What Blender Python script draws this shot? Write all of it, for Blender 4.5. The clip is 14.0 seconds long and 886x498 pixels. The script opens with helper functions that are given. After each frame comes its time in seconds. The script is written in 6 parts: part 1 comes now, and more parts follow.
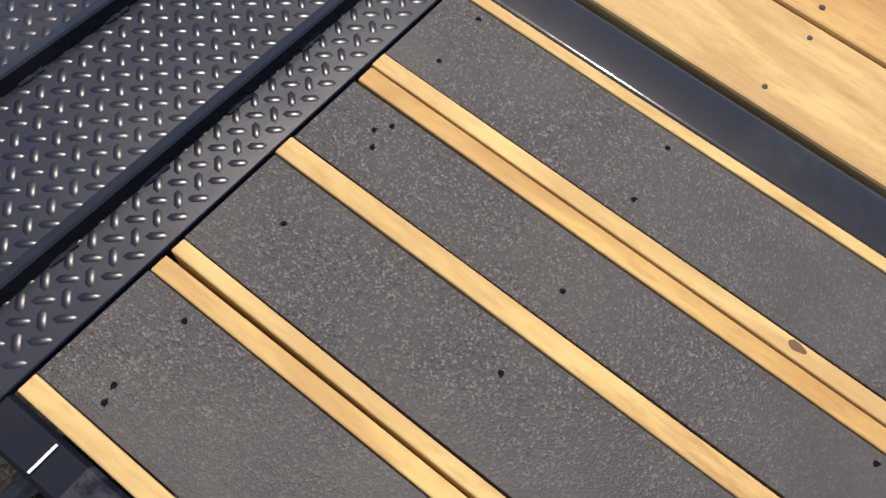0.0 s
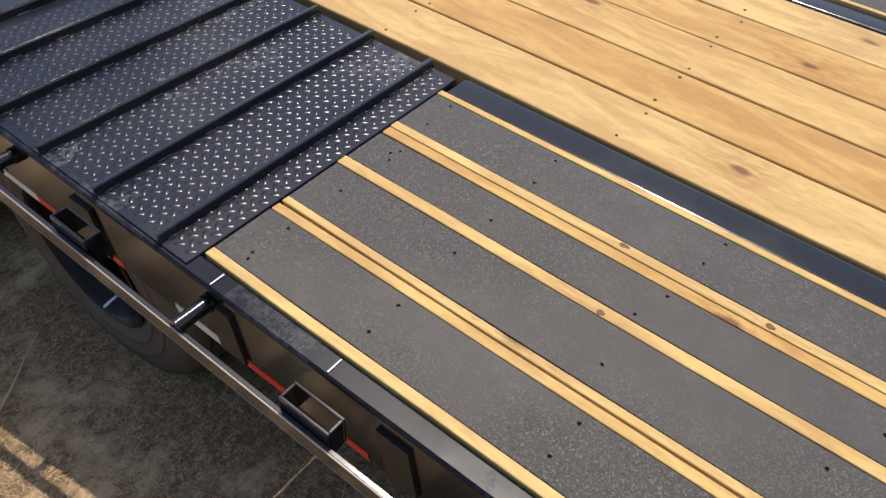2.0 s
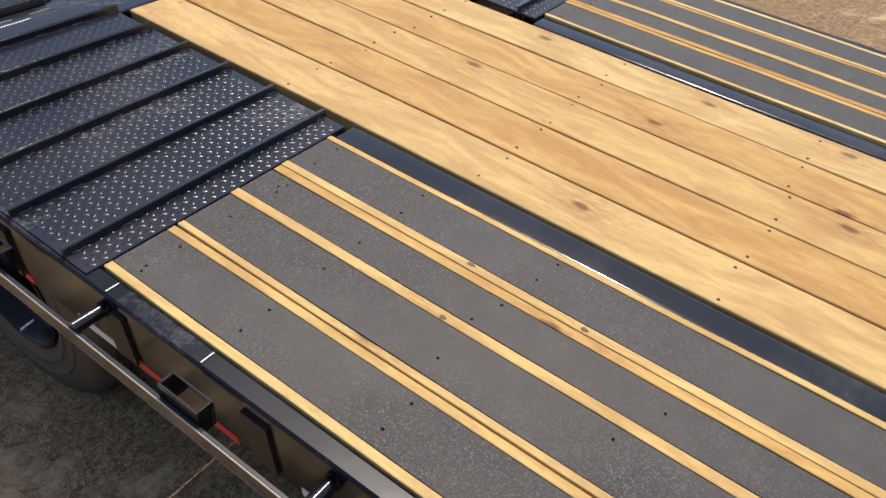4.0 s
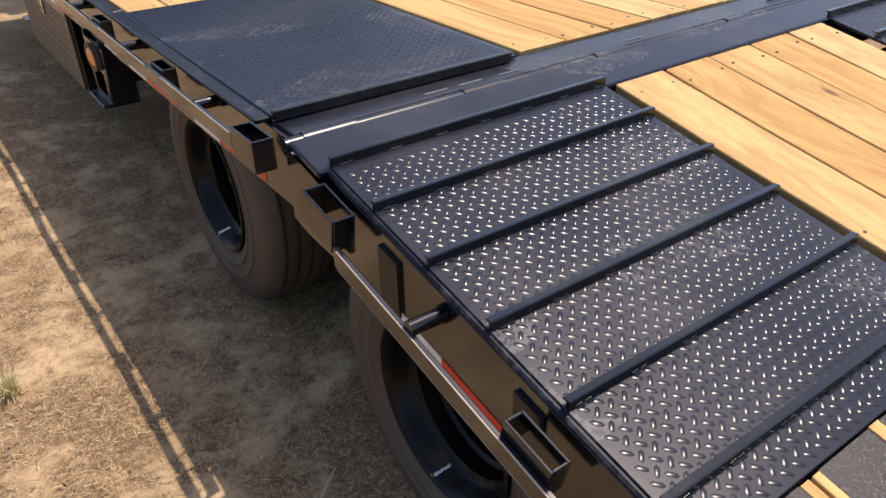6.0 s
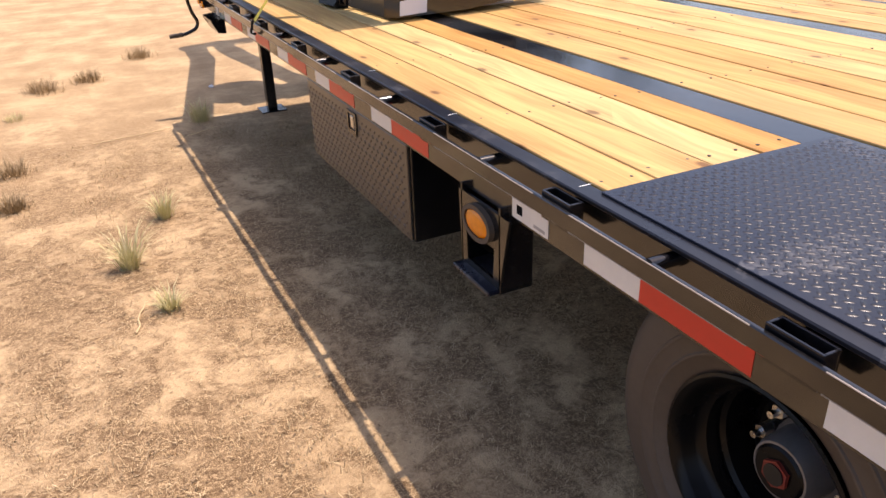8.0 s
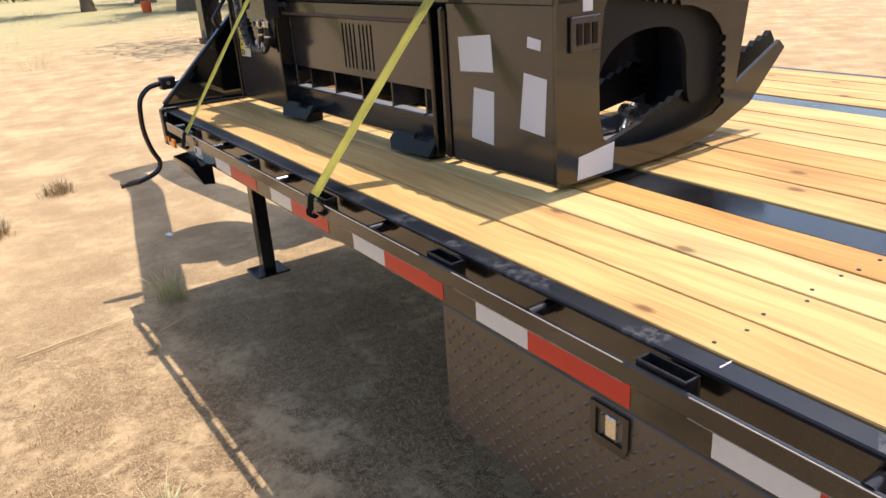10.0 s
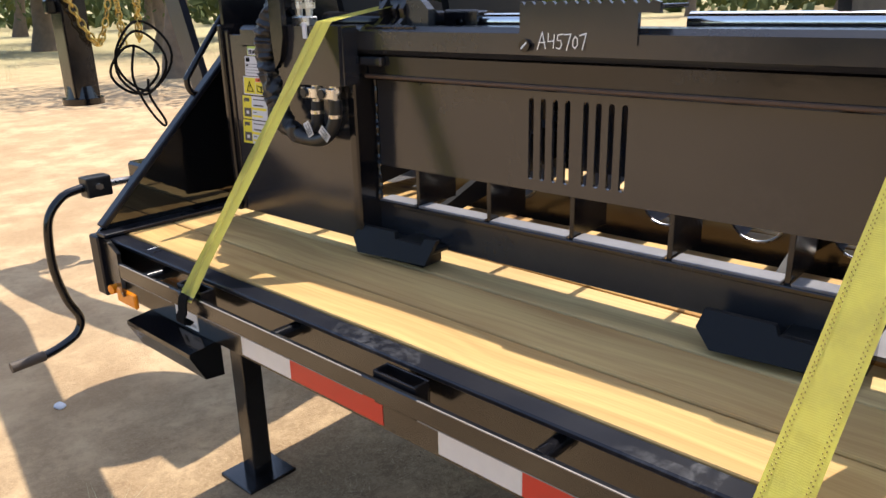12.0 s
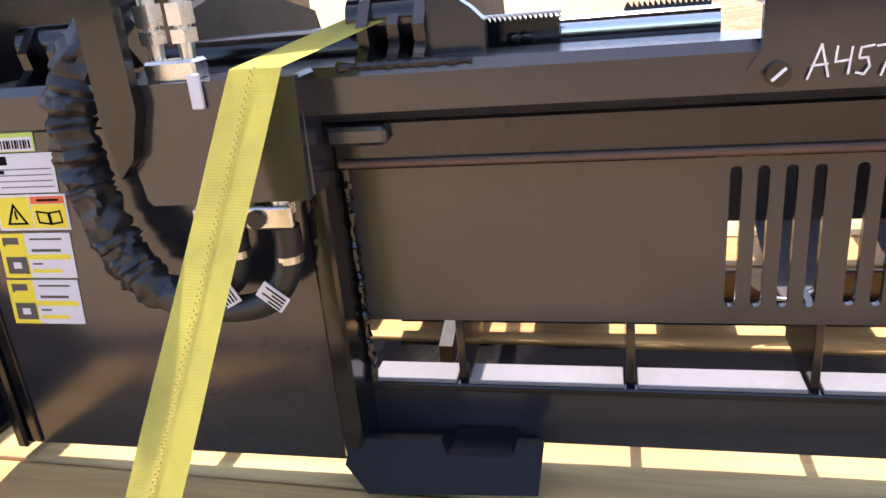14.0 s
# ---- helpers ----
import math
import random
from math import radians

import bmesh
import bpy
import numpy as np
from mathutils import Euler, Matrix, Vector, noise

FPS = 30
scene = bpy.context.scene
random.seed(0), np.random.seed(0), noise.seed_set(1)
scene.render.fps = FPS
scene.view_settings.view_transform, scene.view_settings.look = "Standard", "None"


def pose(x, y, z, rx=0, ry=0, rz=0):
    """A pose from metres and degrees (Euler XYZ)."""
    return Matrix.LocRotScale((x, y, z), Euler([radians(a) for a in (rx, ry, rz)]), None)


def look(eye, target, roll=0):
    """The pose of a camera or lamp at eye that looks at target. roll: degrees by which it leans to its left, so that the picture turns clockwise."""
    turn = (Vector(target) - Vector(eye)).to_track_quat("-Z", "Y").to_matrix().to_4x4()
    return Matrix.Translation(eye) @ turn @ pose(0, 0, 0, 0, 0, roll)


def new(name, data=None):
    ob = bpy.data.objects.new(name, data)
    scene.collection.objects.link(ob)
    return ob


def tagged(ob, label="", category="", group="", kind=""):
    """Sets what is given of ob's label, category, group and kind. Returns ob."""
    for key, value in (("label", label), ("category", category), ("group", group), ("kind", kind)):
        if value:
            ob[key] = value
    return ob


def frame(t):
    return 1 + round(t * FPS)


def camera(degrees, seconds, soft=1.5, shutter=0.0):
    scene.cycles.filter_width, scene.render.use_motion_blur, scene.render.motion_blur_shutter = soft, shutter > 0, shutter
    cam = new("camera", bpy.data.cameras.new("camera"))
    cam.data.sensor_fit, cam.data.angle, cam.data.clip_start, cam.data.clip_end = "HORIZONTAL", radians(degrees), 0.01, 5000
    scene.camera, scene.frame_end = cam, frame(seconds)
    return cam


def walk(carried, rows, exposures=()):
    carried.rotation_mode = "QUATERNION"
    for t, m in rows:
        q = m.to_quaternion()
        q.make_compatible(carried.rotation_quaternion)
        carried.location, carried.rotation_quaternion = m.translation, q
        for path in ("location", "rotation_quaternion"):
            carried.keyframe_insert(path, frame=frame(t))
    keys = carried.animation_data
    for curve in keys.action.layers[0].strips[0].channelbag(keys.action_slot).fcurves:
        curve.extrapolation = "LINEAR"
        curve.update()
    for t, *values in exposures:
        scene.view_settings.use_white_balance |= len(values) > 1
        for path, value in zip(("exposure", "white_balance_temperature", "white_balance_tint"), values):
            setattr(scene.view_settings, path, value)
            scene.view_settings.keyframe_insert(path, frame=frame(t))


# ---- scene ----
cam = camera(61.4, 14.0)
METRES, EYE, TILT, LEAN, TURN = 8.0, 1.3, 0.0, 0.0, -52.5
PATH = [
    (0, (0.101, -1.593, 1.249), (0.929, -0.908, -0.438), -3.4),
    (0.5, (-0.046, -1.805, 1.336), (0.905, -0.946, -0.196), -4.3),
    (1, (-0.140, -1.899, 1.380), (0.865, -0.922, -0.046), -5.3),
    (1.5, (-0.268, -1.994, 1.393), (0.795, -0.945, 0.061), -6.9),
    (2, (-0.394, -2.105, 1.415), (0.748, -1.054, 0.153), -7.0),
    (2.2, (-0.410, -2.152, 1.424), (0.770, -1.120, 0.183), -6.6),
    (4.3, (-0.469, -2.389, 1.490), (0.832, -1.363, 0.370), -3.8),
    (4.5, (-0.473, -2.338, 1.518), (0.806, -1.274, 0.409), -3.5),
    (5, (-0.523, -2.106, 1.532), (0.647, -0.884, 0.466), -3.8),
    (5.5, (-0.549, -1.844, 1.512), (0.516, -0.508, 0.472), -2.4),
    (6, (-0.536, -1.420, 1.441), (0.448, -0.033, 0.388), -1.1),
    (6.5, (-0.603, -1.124, 1.397), (0.241, 0.372, 0.374), -2.1),
    (7, (-0.735, -0.840, 1.436), (0.022, 0.685, 0.387), -2.0),
    (7.5, (-0.815, -0.418, 1.437), (-0.134, 1.170, 0.432), -2.8),
    (8, (-0.848, -0.040, 1.440), (-0.083, 1.575, 0.542), -2.2),
    (8.2, (-0.891, 0.125, 1.450), (-0.062, 1.730, 0.592), -1.6),
    (10.3, (-0.831, 2.003, 1.470), (0.239, 3.603, 0.726), -3.3),
    (10.5, (-0.819, 2.186, 1.460), (0.280, 3.777, 0.736), -2.7),
    (11, (-0.818, 2.584, 1.463), (0.376, 4.123, 0.776), -1.6),
    (11.5, (-0.848, 3.007, 1.475), (0.458, 4.458, 0.803), -1.1),
    (12, (-0.787, 3.400, 1.437), (0.652, 4.725, 0.778), -1.4),
    (12.5, (-0.744, 3.726, 1.450), (0.848, 4.868, 0.796), -1.9),
    (13, (-0.726, 3.976, 1.476), (0.988, 4.912, 0.804), -3.6),
    (13.5, (-0.587, 4.227, 1.459), (1.224, 4.898, 0.727), -4.7),
    (14, (-0.388, 4.370, 1.475), (1.471, 4.877, 0.733), -5.5),
]
EXPOSURES = [(0.0, 0.06, 6850, 12), (5.0, 0.02, 6850, 12), (6.0, 0.28, 7100, 18), (6.6, 0.60, 7250, 19), (7.1, 0.68, 7300, 20), (8.2, 0.54, 7500, 23), (10.3, 0.58, 6850, 11), (11.5, 0.64, 6750, 10), (12.5, 0.84, 6800, 16), (13.3, 1.06, 6700, 24), (14.0, 1.44, 6700, 21)]
walk(cam, [(t, look(eye, target, roll)) for t, eye, target, roll in PATH], EXPOSURES)

# ---------------------------------------------------------------- light
world = bpy.data.worlds.new("world")
scene.world = world
world.use_nodes = True
wn = world.node_tree.nodes
sky = wn.new("ShaderNodeTexSky")
sky.sky_type, sky.sun_disc = "NISHITA", False
SUN = Vector((0.368, 0.055, 1.0)).normalized()
sky.sun_elevation = math.asin(SUN.z)
sky.sun_rotation = math.atan2(SUN.x, SUN.y)
sky.air_density, sky.dust_density = 1.0, 1.5
wn["Background"].inputs["Strength"].default_value = 0.18
world.node_tree.links.new(sky.outputs[0], wn["Background"].inputs["Color"])
sun = new("sun", bpy.data.lights.new("sun", "SUN"))
sun.data.energy, sun.data.angle, sun.data.color = 3.7, radians(0.5), (1.0, 0.94, 0.85)
sun.matrix_world = look(SUN * 30, (0, 0, 0))


# ---------------------------------------------------------------- materials
class Nodes:
    """Short hand for a node tree."""

    def __init__(self, name):
        self.mat = bpy.data.materials.new(name)
        self.mat.use_nodes = True
        self.t = self.mat.node_tree
        self.bsdf = self.t.nodes["Principled BSDF"]

    def add(self, kind, **inputs):
        n = self.t.nodes.new("ShaderNode" + kind)
        for key, value in inputs.items():
            self.set(n.inputs[key.replace("_", " ")], value)
        return n

    def set(self, socket, value):
        if isinstance(value, bpy.types.NodeSocket):
            self.t.links.new(value, socket)
        else:
            socket.default_value = value

    def coords(self, scale=(1, 1, 1), world_space=True):
        if world_space:
            src = self.add("NewGeometry").outputs["Position"]
        else:
            src = self.add("TexCoord").outputs["Object"]
        m = self.add("Mapping", Vector=src, Scale=scale)
        return m.outputs[0]

    def noise(self, vec, scale, detail=4.0, rough=0.55, distort=0.0):
        n = self.add("TexNoise", Vector=vec, Scale=scale, Detail=detail, Roughness=rough, Distortion=distort)
        return n.outputs[0]

    def ramp(self, fac, stops):
        n = self.add("ValToRGB", Fac=fac)
        e = n.color_ramp.elements
        while len(e) < len(stops):
            e.new(0.5)
        for el, (p, c) in zip(e, stops):
            el.position = p
            el.color = (*c, 1) if not isinstance(c, (int, float)) else (c, c, c, 1)
        return n.outputs[0]

    def mix(self, fac, a, b, blend="MIX"):
        n = self.t.nodes.new("ShaderNodeMix")
        n.data_type, n.blend_type = "RGBA", blend
        for sock, v in ((n.inputs[0], fac), (n.inputs[6], a), (n.inputs[7], b)):
            if isinstance(v, tuple) and len(v) == 3:
                v = (*v, 1)
            self.set(sock, v)
        return n.outputs[2]

    def math(self, op, a, b=0.0, c=0.0):
        n = self.t.nodes.new("ShaderNodeMath")
        n.operation = op
        for sock, v in zip(n.inputs, (a, b, c)):
            self.set(sock, v)
        return n.outputs[0]

    def random(self):
        return self.add("ObjectInfo").outputs["Random"]

    def island(self):
        return self.add("NewGeometry").outputs["Random Per Island"]

    def bump(self, height, strength=0.3, dist=0.002, normal=None):
        n = self.add("Bump", Height=height, Strength=strength, Distance=dist)
        if normal is not None:
            self.set(n.inputs["Normal"], normal)
        return n.outputs[0]

    def done(self, color=None, rough=None, metal=None, normal=None, spec=None, coat=None):
        for key, v in (("Base Color", color), ("Roughness", rough), ("Metallic", metal), ("Normal", normal), ("Specular IOR Level", spec), ("Coat Weight", coat)):
            if v is not None:
                if isinstance(v, tuple) and len(v) == 3:
                    v = (*v, 1)
                self.set(self.bsdf.inputs[key], v)
        return self.mat


def black_paint(name, base=(0.012, 0.012, 0.014), rough=(0.12, 0.32), dust=0.25, scale=1.0, orange_peel=0.05, dustcol=(0.20, 0.17, 0.15), spec=0.8, patch=0.0, cut=0.60, patchcol=(0.16, 0.165, 0.18)):
    n = Nodes(name)
    v = n.coords()
    big = n.noise(v, 3.0 * scale, 5)
    fine = n.noise(v, 60.0 * scale, 3, 0.7)
    mask = n.math("MULTIPLY", n.ramp(big, [(0.48, 0.0), (0.78, 1.0)]), n.ramp(fine, [(0.35, 0.2), (0.7, 1.0)]))
    mask = n.math("MULTIPLY", mask, dust)
    col = n.mix(mask, base, dustcol)
    if patch:
        cell = n.add("TexVoronoi", Vector=n.coords((3.4, 6.5, 0.3)), Scale=1.0, Randomness=0.8)
        cell.voronoi_dimensions, cell.distance = "2D", "CHEBYCHEV"
        blot = n.ramp(n.add("SeparateColor", Color=cell.outputs["Color"]).outputs[0], [(cut, 0.0), (cut + 0.012, 1.0)])
        blot = n.math("MULTIPLY", blot, n.ramp(n.noise(v, 48, 6, 0.8), [(0.45, 0.0), (0.60, 1.0)]))
        blot = n.math("MULTIPLY", blot, n.ramp(n.noise(v, 7, 4, 0.6), [(0.36, 0.1), (0.58, 1.0)]))
        blot = n.math("MULTIPLY", blot, patch)
        col = n.mix(blot, col, patchcol)
        mask = n.math("MAXIMUM", mask, blot)
    r = n.math("MULTIPLY_ADD", n.ramp(big, [(0.3, 0.0), (0.7, 1.0)]), rough[1] - rough[0], rough[0])
    r = n.math("ADD", r, n.math("MULTIPLY", mask, 0.5))
    b = n.bump(n.noise(v, 220 * scale, 2), orange_peel, 0.001, n.bump(n.noise(v, 14 * scale, 2), 0.04, 0.01))
    return n.done(col, r, 0.0, b, spec)


def pine(name, base=(0.58, 0.378, 0.135), dark=(0.33, 0.16, 0.048), along=1, span=0.40):
    n = Nodes(name)
    rnd = n.random()
    pos = n.add("NewGeometry").outputs["Position"]
    off = n.add("CombineXYZ", X=n.math("MULTIPLY", rnd, 3.7), Y=n.math("MULTIPLY", rnd, 41.0), Z=n.math("MULTIPLY", rnd, 7.0)).outputs[0]
    vec = n.add("VectorMath", **{}).outputs[0]
    vm = vec.node
    vm.operation = "ADD"
    n.set(vm.inputs[0], pos)
    n.set(vm.inputs[1], off)
    sc = [9.0, 9.0, 9.0]
    sc[along] = 0.55
    warp = n.noise(vec, 1.3, 2)
    g = n.add("Mapping", Vector=vec, Scale=tuple(sc)).outputs[0]
    wv = n.add("VectorMath").outputs[0].node
    wv.operation = "ADD"
    n.set(wv.inputs[0], g)
    n.set(wv.inputs[1], n.add("CombineXYZ", X=n.math("MULTIPLY", warp, 2.2), Y=0.0, Z=0.0).outputs[0])
    g = wv.outputs[0]
    ring = n.noise(g, 2.6, 3, 0.5, 0.6)
    fibre_sc = [160.0, 160.0, 160.0]
    fibre_sc[along] = 2.0
    fibre = n.noise(n.add("Mapping", Vector=vec, Scale=tuple(fibre_sc)).outputs[0], 1.0, 3, 0.6)
    vor = n.add("TexVoronoi", Vector=n.add("Mapping", Vector=vec, Scale=(4.4, 2.3, 1.0) if along == 1 else (2.3, 4.4, 1.0)).outputs[0], Scale=1.0)
    vor.voronoi_dimensions = "2D"
    d = vor.outputs["Distance"]
    knot = n.ramp(n.math("ADD", d, n.math("MULTIPLY", n.noise(vec, 24, 3), 0.05)), [(0.055, 1.0), (0.095, 0.0)])
    keep = n.ramp(n.add("SeparateColor", Color=vor.outputs["Color"]).outputs[0], [(0.42, 1.0), (0.45, 0.0)])
    halo = n.math("MULTIPLY", n.math("MULTIPLY", n.ramp(d, [(0.06, 1.0), (0.40, 0.0)]), n.ramp(fibre, [(0.35, 0.2), (0.65, 1.0)])), keep)
    knot = n.math("MULTIPLY", knot, keep)
    col = n.mix(n.ramp(ring, [(0.38, 0.0), (0.62, 1.0)]), base, tuple(0.5 * a + 0.5 * b for a, b in zip(base, dark)))
    col = n.mix(n.math("MULTIPLY", n.ramp(fibre, [(0.45, 0.0), (0.72, 1.0)]), 0.34), col, dark)
    col = n.mix(n.math("MULTIPLY", halo, 0.75), col, dark)
    col = n.mix(n.math("MULTIPLY", knot, 0.85), col, (0.14, 0.06, 0.025))
    stain = n.ramp(n.noise(n.add("Mapping", Vector=vec, Scale=(2.2, 0.8, 1.0) if along == 1 else (0.8, 2.2, 1.0)).outputs[0], 2.4, 5, 0.65), [(0.56, 0.0), (0.76, 1.0)])
    col = n.mix(n.math("MULTIPLY", stain, 0.45), col, (0.42, 0.23, 0.09))
    hue = n.add("HueSaturation", Color=col, Hue=n.math("MULTIPLY_ADD", rnd, span * 0.05, 0.5 - span * 0.025), Saturation=n.math("MULTIPLY_ADD", rnd, -0.2, 1.06), Value=n.math("MULTIPLY_ADD", rnd, span * 0.6, 1.0 - span * 0.3))
    b = n.bump(fibre, 0.25, 0.001, n.bump(ring, 0.12, 0.002))
    return n.done(hue.outputs[0], n.math("MULTIPLY_ADD", fibre, 0.2, 0.55), 0.0, b, 0.22)


def plain(name, color, rough=0.5, metal=0.0, vary=0.15, scale=20.0, bump=0.1, spec=0.5):
    n = Nodes(name)
    v = n.coords()
    a = n.noise(v, scale, 4)
    f = n.noise(v, scale * 9, 3)
    k = n.math("MULTIPLY_ADD", a, vary * 1.4, 1 - vary * 0.7)
    k = n.math("ADD", k, n.math("MULTIPLY_ADD", f, vary * 0.6, -vary * 0.3))
    col = n.mix(1.0, (*color, 1), n.add("CombineColor", Red=k, Green=k, Blue=k).outputs[0], "MULTIPLY")
    r = n.math("MULTIPLY_ADD", a, 0.2, max(0.02, rough - 0.1))
    return n.done(col, r, metal, n.bump(f, bump, 0.001), spec)


PAINT = black_paint("black gloss paint", base=(0.005, 0.005, 0.0065), rough=(0.08, 0.20), spec=0.6)
PANEL = black_paint("black panel paint", base=(0.023, 0.0235, 0.027), rough=(0.12, 0.22), spec=0.8, dust=0.08, orange_peel=0.03)
FRAME = black_paint("black frame paint", base=(0.007, 0.008, 0.013), rough=(0.24, 0.40), spec=0.40, dust=0.06, patch=0.28, cut=0.80)
SCUFFED = black_paint("scuffed dark tail paint", base=(0.006, 0.008, 0.015), rough=(0.26, 0.42), spec=0.16, dust=0.10, patch=0.30, cut=0.62)
HINGE = black_paint("worn black hinge paint", base=(0.008, 0.010, 0.018), rough=(0.20, 0.34), spec=0.5, dust=0.22, patch=0.45, cut=0.72)
TREAD = black_paint("black tread plate paint", base=(0.007, 0.009, 0.019), rough=(0.22, 0.36), spec=0.42, dust=0.07, dustcol=(0.15, 0.145, 0.15), patch=0.50, cut=0.74)
RAIL = black_paint("black rail paint", spec=0.9, base=(0.008, 0.0075, 0.0075), rough=(0.10, 0.2), dust=0.12)
LUG = black_paint("worn raised lugs", base=(0.007, 0.0085, 0.015), rough=(0.22, 0.36), spec=0.42, dust=0.12, dustcol=(0.3, 0.3, 0.32))
MIRROR = black_paint("polished black enamel", base=(0.004, 0.004, 0.0045), rough=(0.015, 0.04), dust=0.0, orange_peel=0.012, spec=1.0)
SLEEVE = plain("black crumpled sleeve", (0.016, 0.016, 0.018), 0.36, 0.0, 0.3, 40, 0.2)
DARK = plain("dark steel", (0.010, 0.010, 0.011), 0.4, 0.0, 0.3)
PINE = pine("new pine boards")
STRIP = pine("pine strips", base=(0.62, 0.41, 0.135), dark=(0.34, 0.165, 0.05), span=0.5)
KNOT = plain("dark pine knot", (0.12, 0.055, 0.02), 0.6, 0.0, 0.6, 160, 0.2)
TYRE = plain("tyre rubber", (0.078, 0.059, 0.045), 0.62, 0.0, 0.5, 7, 0.15)
RIM = black_paint("black wheel enamel", base=(0.005, 0.0045, 0.0045), spec=0.20, rough=(0.20, 0.34), dust=0.04)
CHROME = plain("zinc plated steel", (0.72, 0.70, 0.67), 0.28, 1.0, 0.2, 30)
BRIGHT = plain("polished rod", (0.80, 0.80, 0.80), 0.14, 1.0, 0.1, 30, 0.02)
RED = plain("red reflective tape", (0.62, 0.035, 0.02), 0.35, 0.0, 0.12, 40)
WHITE = plain("white reflective tape", (0.72, 0.70, 0.67), 0.35, 0.0, 0.1, 40)
CHALK = plain("white paint marker", (0.82, 0.82, 0.80), 0.8, 0.0, 0.2, 90)
PAPER = plain("white paper label", (0.66, 0.65, 0.67), 0.6, 0.0, 0.06, 12)
AMBER = plain("amber lens", (0.82, 0.25, 0.006), 0.12, 0.0, 0.25, 60, 0.3)
ORANGE = plain("orange plastic", (0.75, 0.12, 0.03), 0.4)
YELLOW = plain("yellow sticker", (0.80, 0.66, 0.04), 0.4, 0.0, 0.08)
GREEN = plain("green sticker", (0.45, 0.62, 0.12), 0.4, 0.0, 0.08)
INK = plain("black ink", (0.008, 0.008, 0.008), 0.9, spec=0.05)
HOSE = plain("black woven sleeve", (0.020, 0.020, 0.022), 0.65, 0.0, 0.4, 30, 0.3)
RUST = plain("brown bare steel edge", (0.10, 0.06, 0.04), 0.5, 0.3, 0.4, 25)


def mat_rubber():
    n = Nodes("crumb rubber mat")
    v = n.coords()
    crumb = n.add("TexVoronoi", Vector=v, Scale=470.0)
    tint = n.add("SeparateColor", Color=crumb.outputs["Color"])
    big = n.noise(v, 4.0, 4)
    cloud = n.noise(v, 13.0, 5, 0.62)
    # coarse sheet that fades softly into worn smooth lengths
    coarse = n.math("MULTIPLY", n.ramp(n.noise(n.coords((3.2, 2.0, 0.1)), 1.0, 3, 0.5), [(0.40, 0.10), (0.58, 1.0)]), n.ramp(cloud, [(0.30, 0.35), (0.62, 1.0)]))
    speck = n.ramp(tint.outputs[1], [(0.70, 0.0), (0.97, 1.0)])
    pit = n.ramp(tint.outputs[0], [(0.12, 1.0), (0.34, 0.0)])
    col = n.mix(n.ramp(big, [(0.3, 0.0), (0.7, 1.0)]), (0.040, 0.036, 0.034), (0.062, 0.056, 0.051))
    col = n.mix(n.math("MULTIPLY", n.ramp(cloud, [(0.42, 0.0), (0.70, 1.0)]), 0.40), col, (0.092, 0.084, 0.076))
    col = n.mix(n.math("MULTIPLY", speck, n.math("MULTIPLY_ADD", coarse, 0.62, 0.06)), col, (0.21, 0.19, 0.17))
    col = n.mix(n.math("MULTIPLY", pit, n.math("MULTIPLY_ADD", coarse, 0.60, 0.06)), col, (0.018, 0.016, 0.015))
    h = n.math("ADD", crumb.outputs["Distance"], n.math("MULTIPLY", n.noise(v, 700, 2), 0.6))
    h = n.math("ADD", h, n.math("MULTIPLY", cloud, 2.0))
    return n.done(col, n.math("MULTIPLY_ADD", big, 0.2, 0.50), 0.0, n.bump(h, n.math("MULTIPLY_ADD", coarse, 0.55, 0.16), 0.0014), 0.4)


def mat_webbing():
    n = Nodes("yellow polyester webbing")
    uv = n.add("TexCoord").outputs["UV"]
    sep = n.add("SeparateXYZ", Vector=uv)
    ribs = n.math("SINE", n.math("MULTIPLY", sep.outputs[1], 2100.0))
    cross = n.math("SINE", n.math("MULTIPLY", sep.outputs[0], 1500.0))
    stain = n.noise(n.coords(), 9, 5, 0.65)
    col = n.mix(n.ramp(stain, [(0.4, 0.0), (0.75, 1.0)]), (0.80, 0.75, 0.19), (0.60, 0.55, 0.16))
    col = n.mix(n.math("MULTIPLY_ADD", ribs, 0.02, 0.03), col, (0.50, 0.44, 0.07))
    mat = n.done(col, 0.7, 0.0, n.bump(n.math("ADD", ribs, n.math("MULTIPLY", cross, 0.4)), 0.12, 0.0004), 0.3)
    tree = mat.node_tree
    through_light = n.add("BsdfTranslucent", Color=col)
    both = n.add("MixShader", Fac=0.2)
    tree.links.new(n.bsdf.outputs[0], both.inputs[1])
    tree.links.new(through_light.outputs[0], both.inputs[2])
    out = [q for q in tree.nodes if q.type == "OUTPUT_MATERIAL"][0]
    tree.links.new(both.outputs[0], out.inputs["Surface"])
    return mat


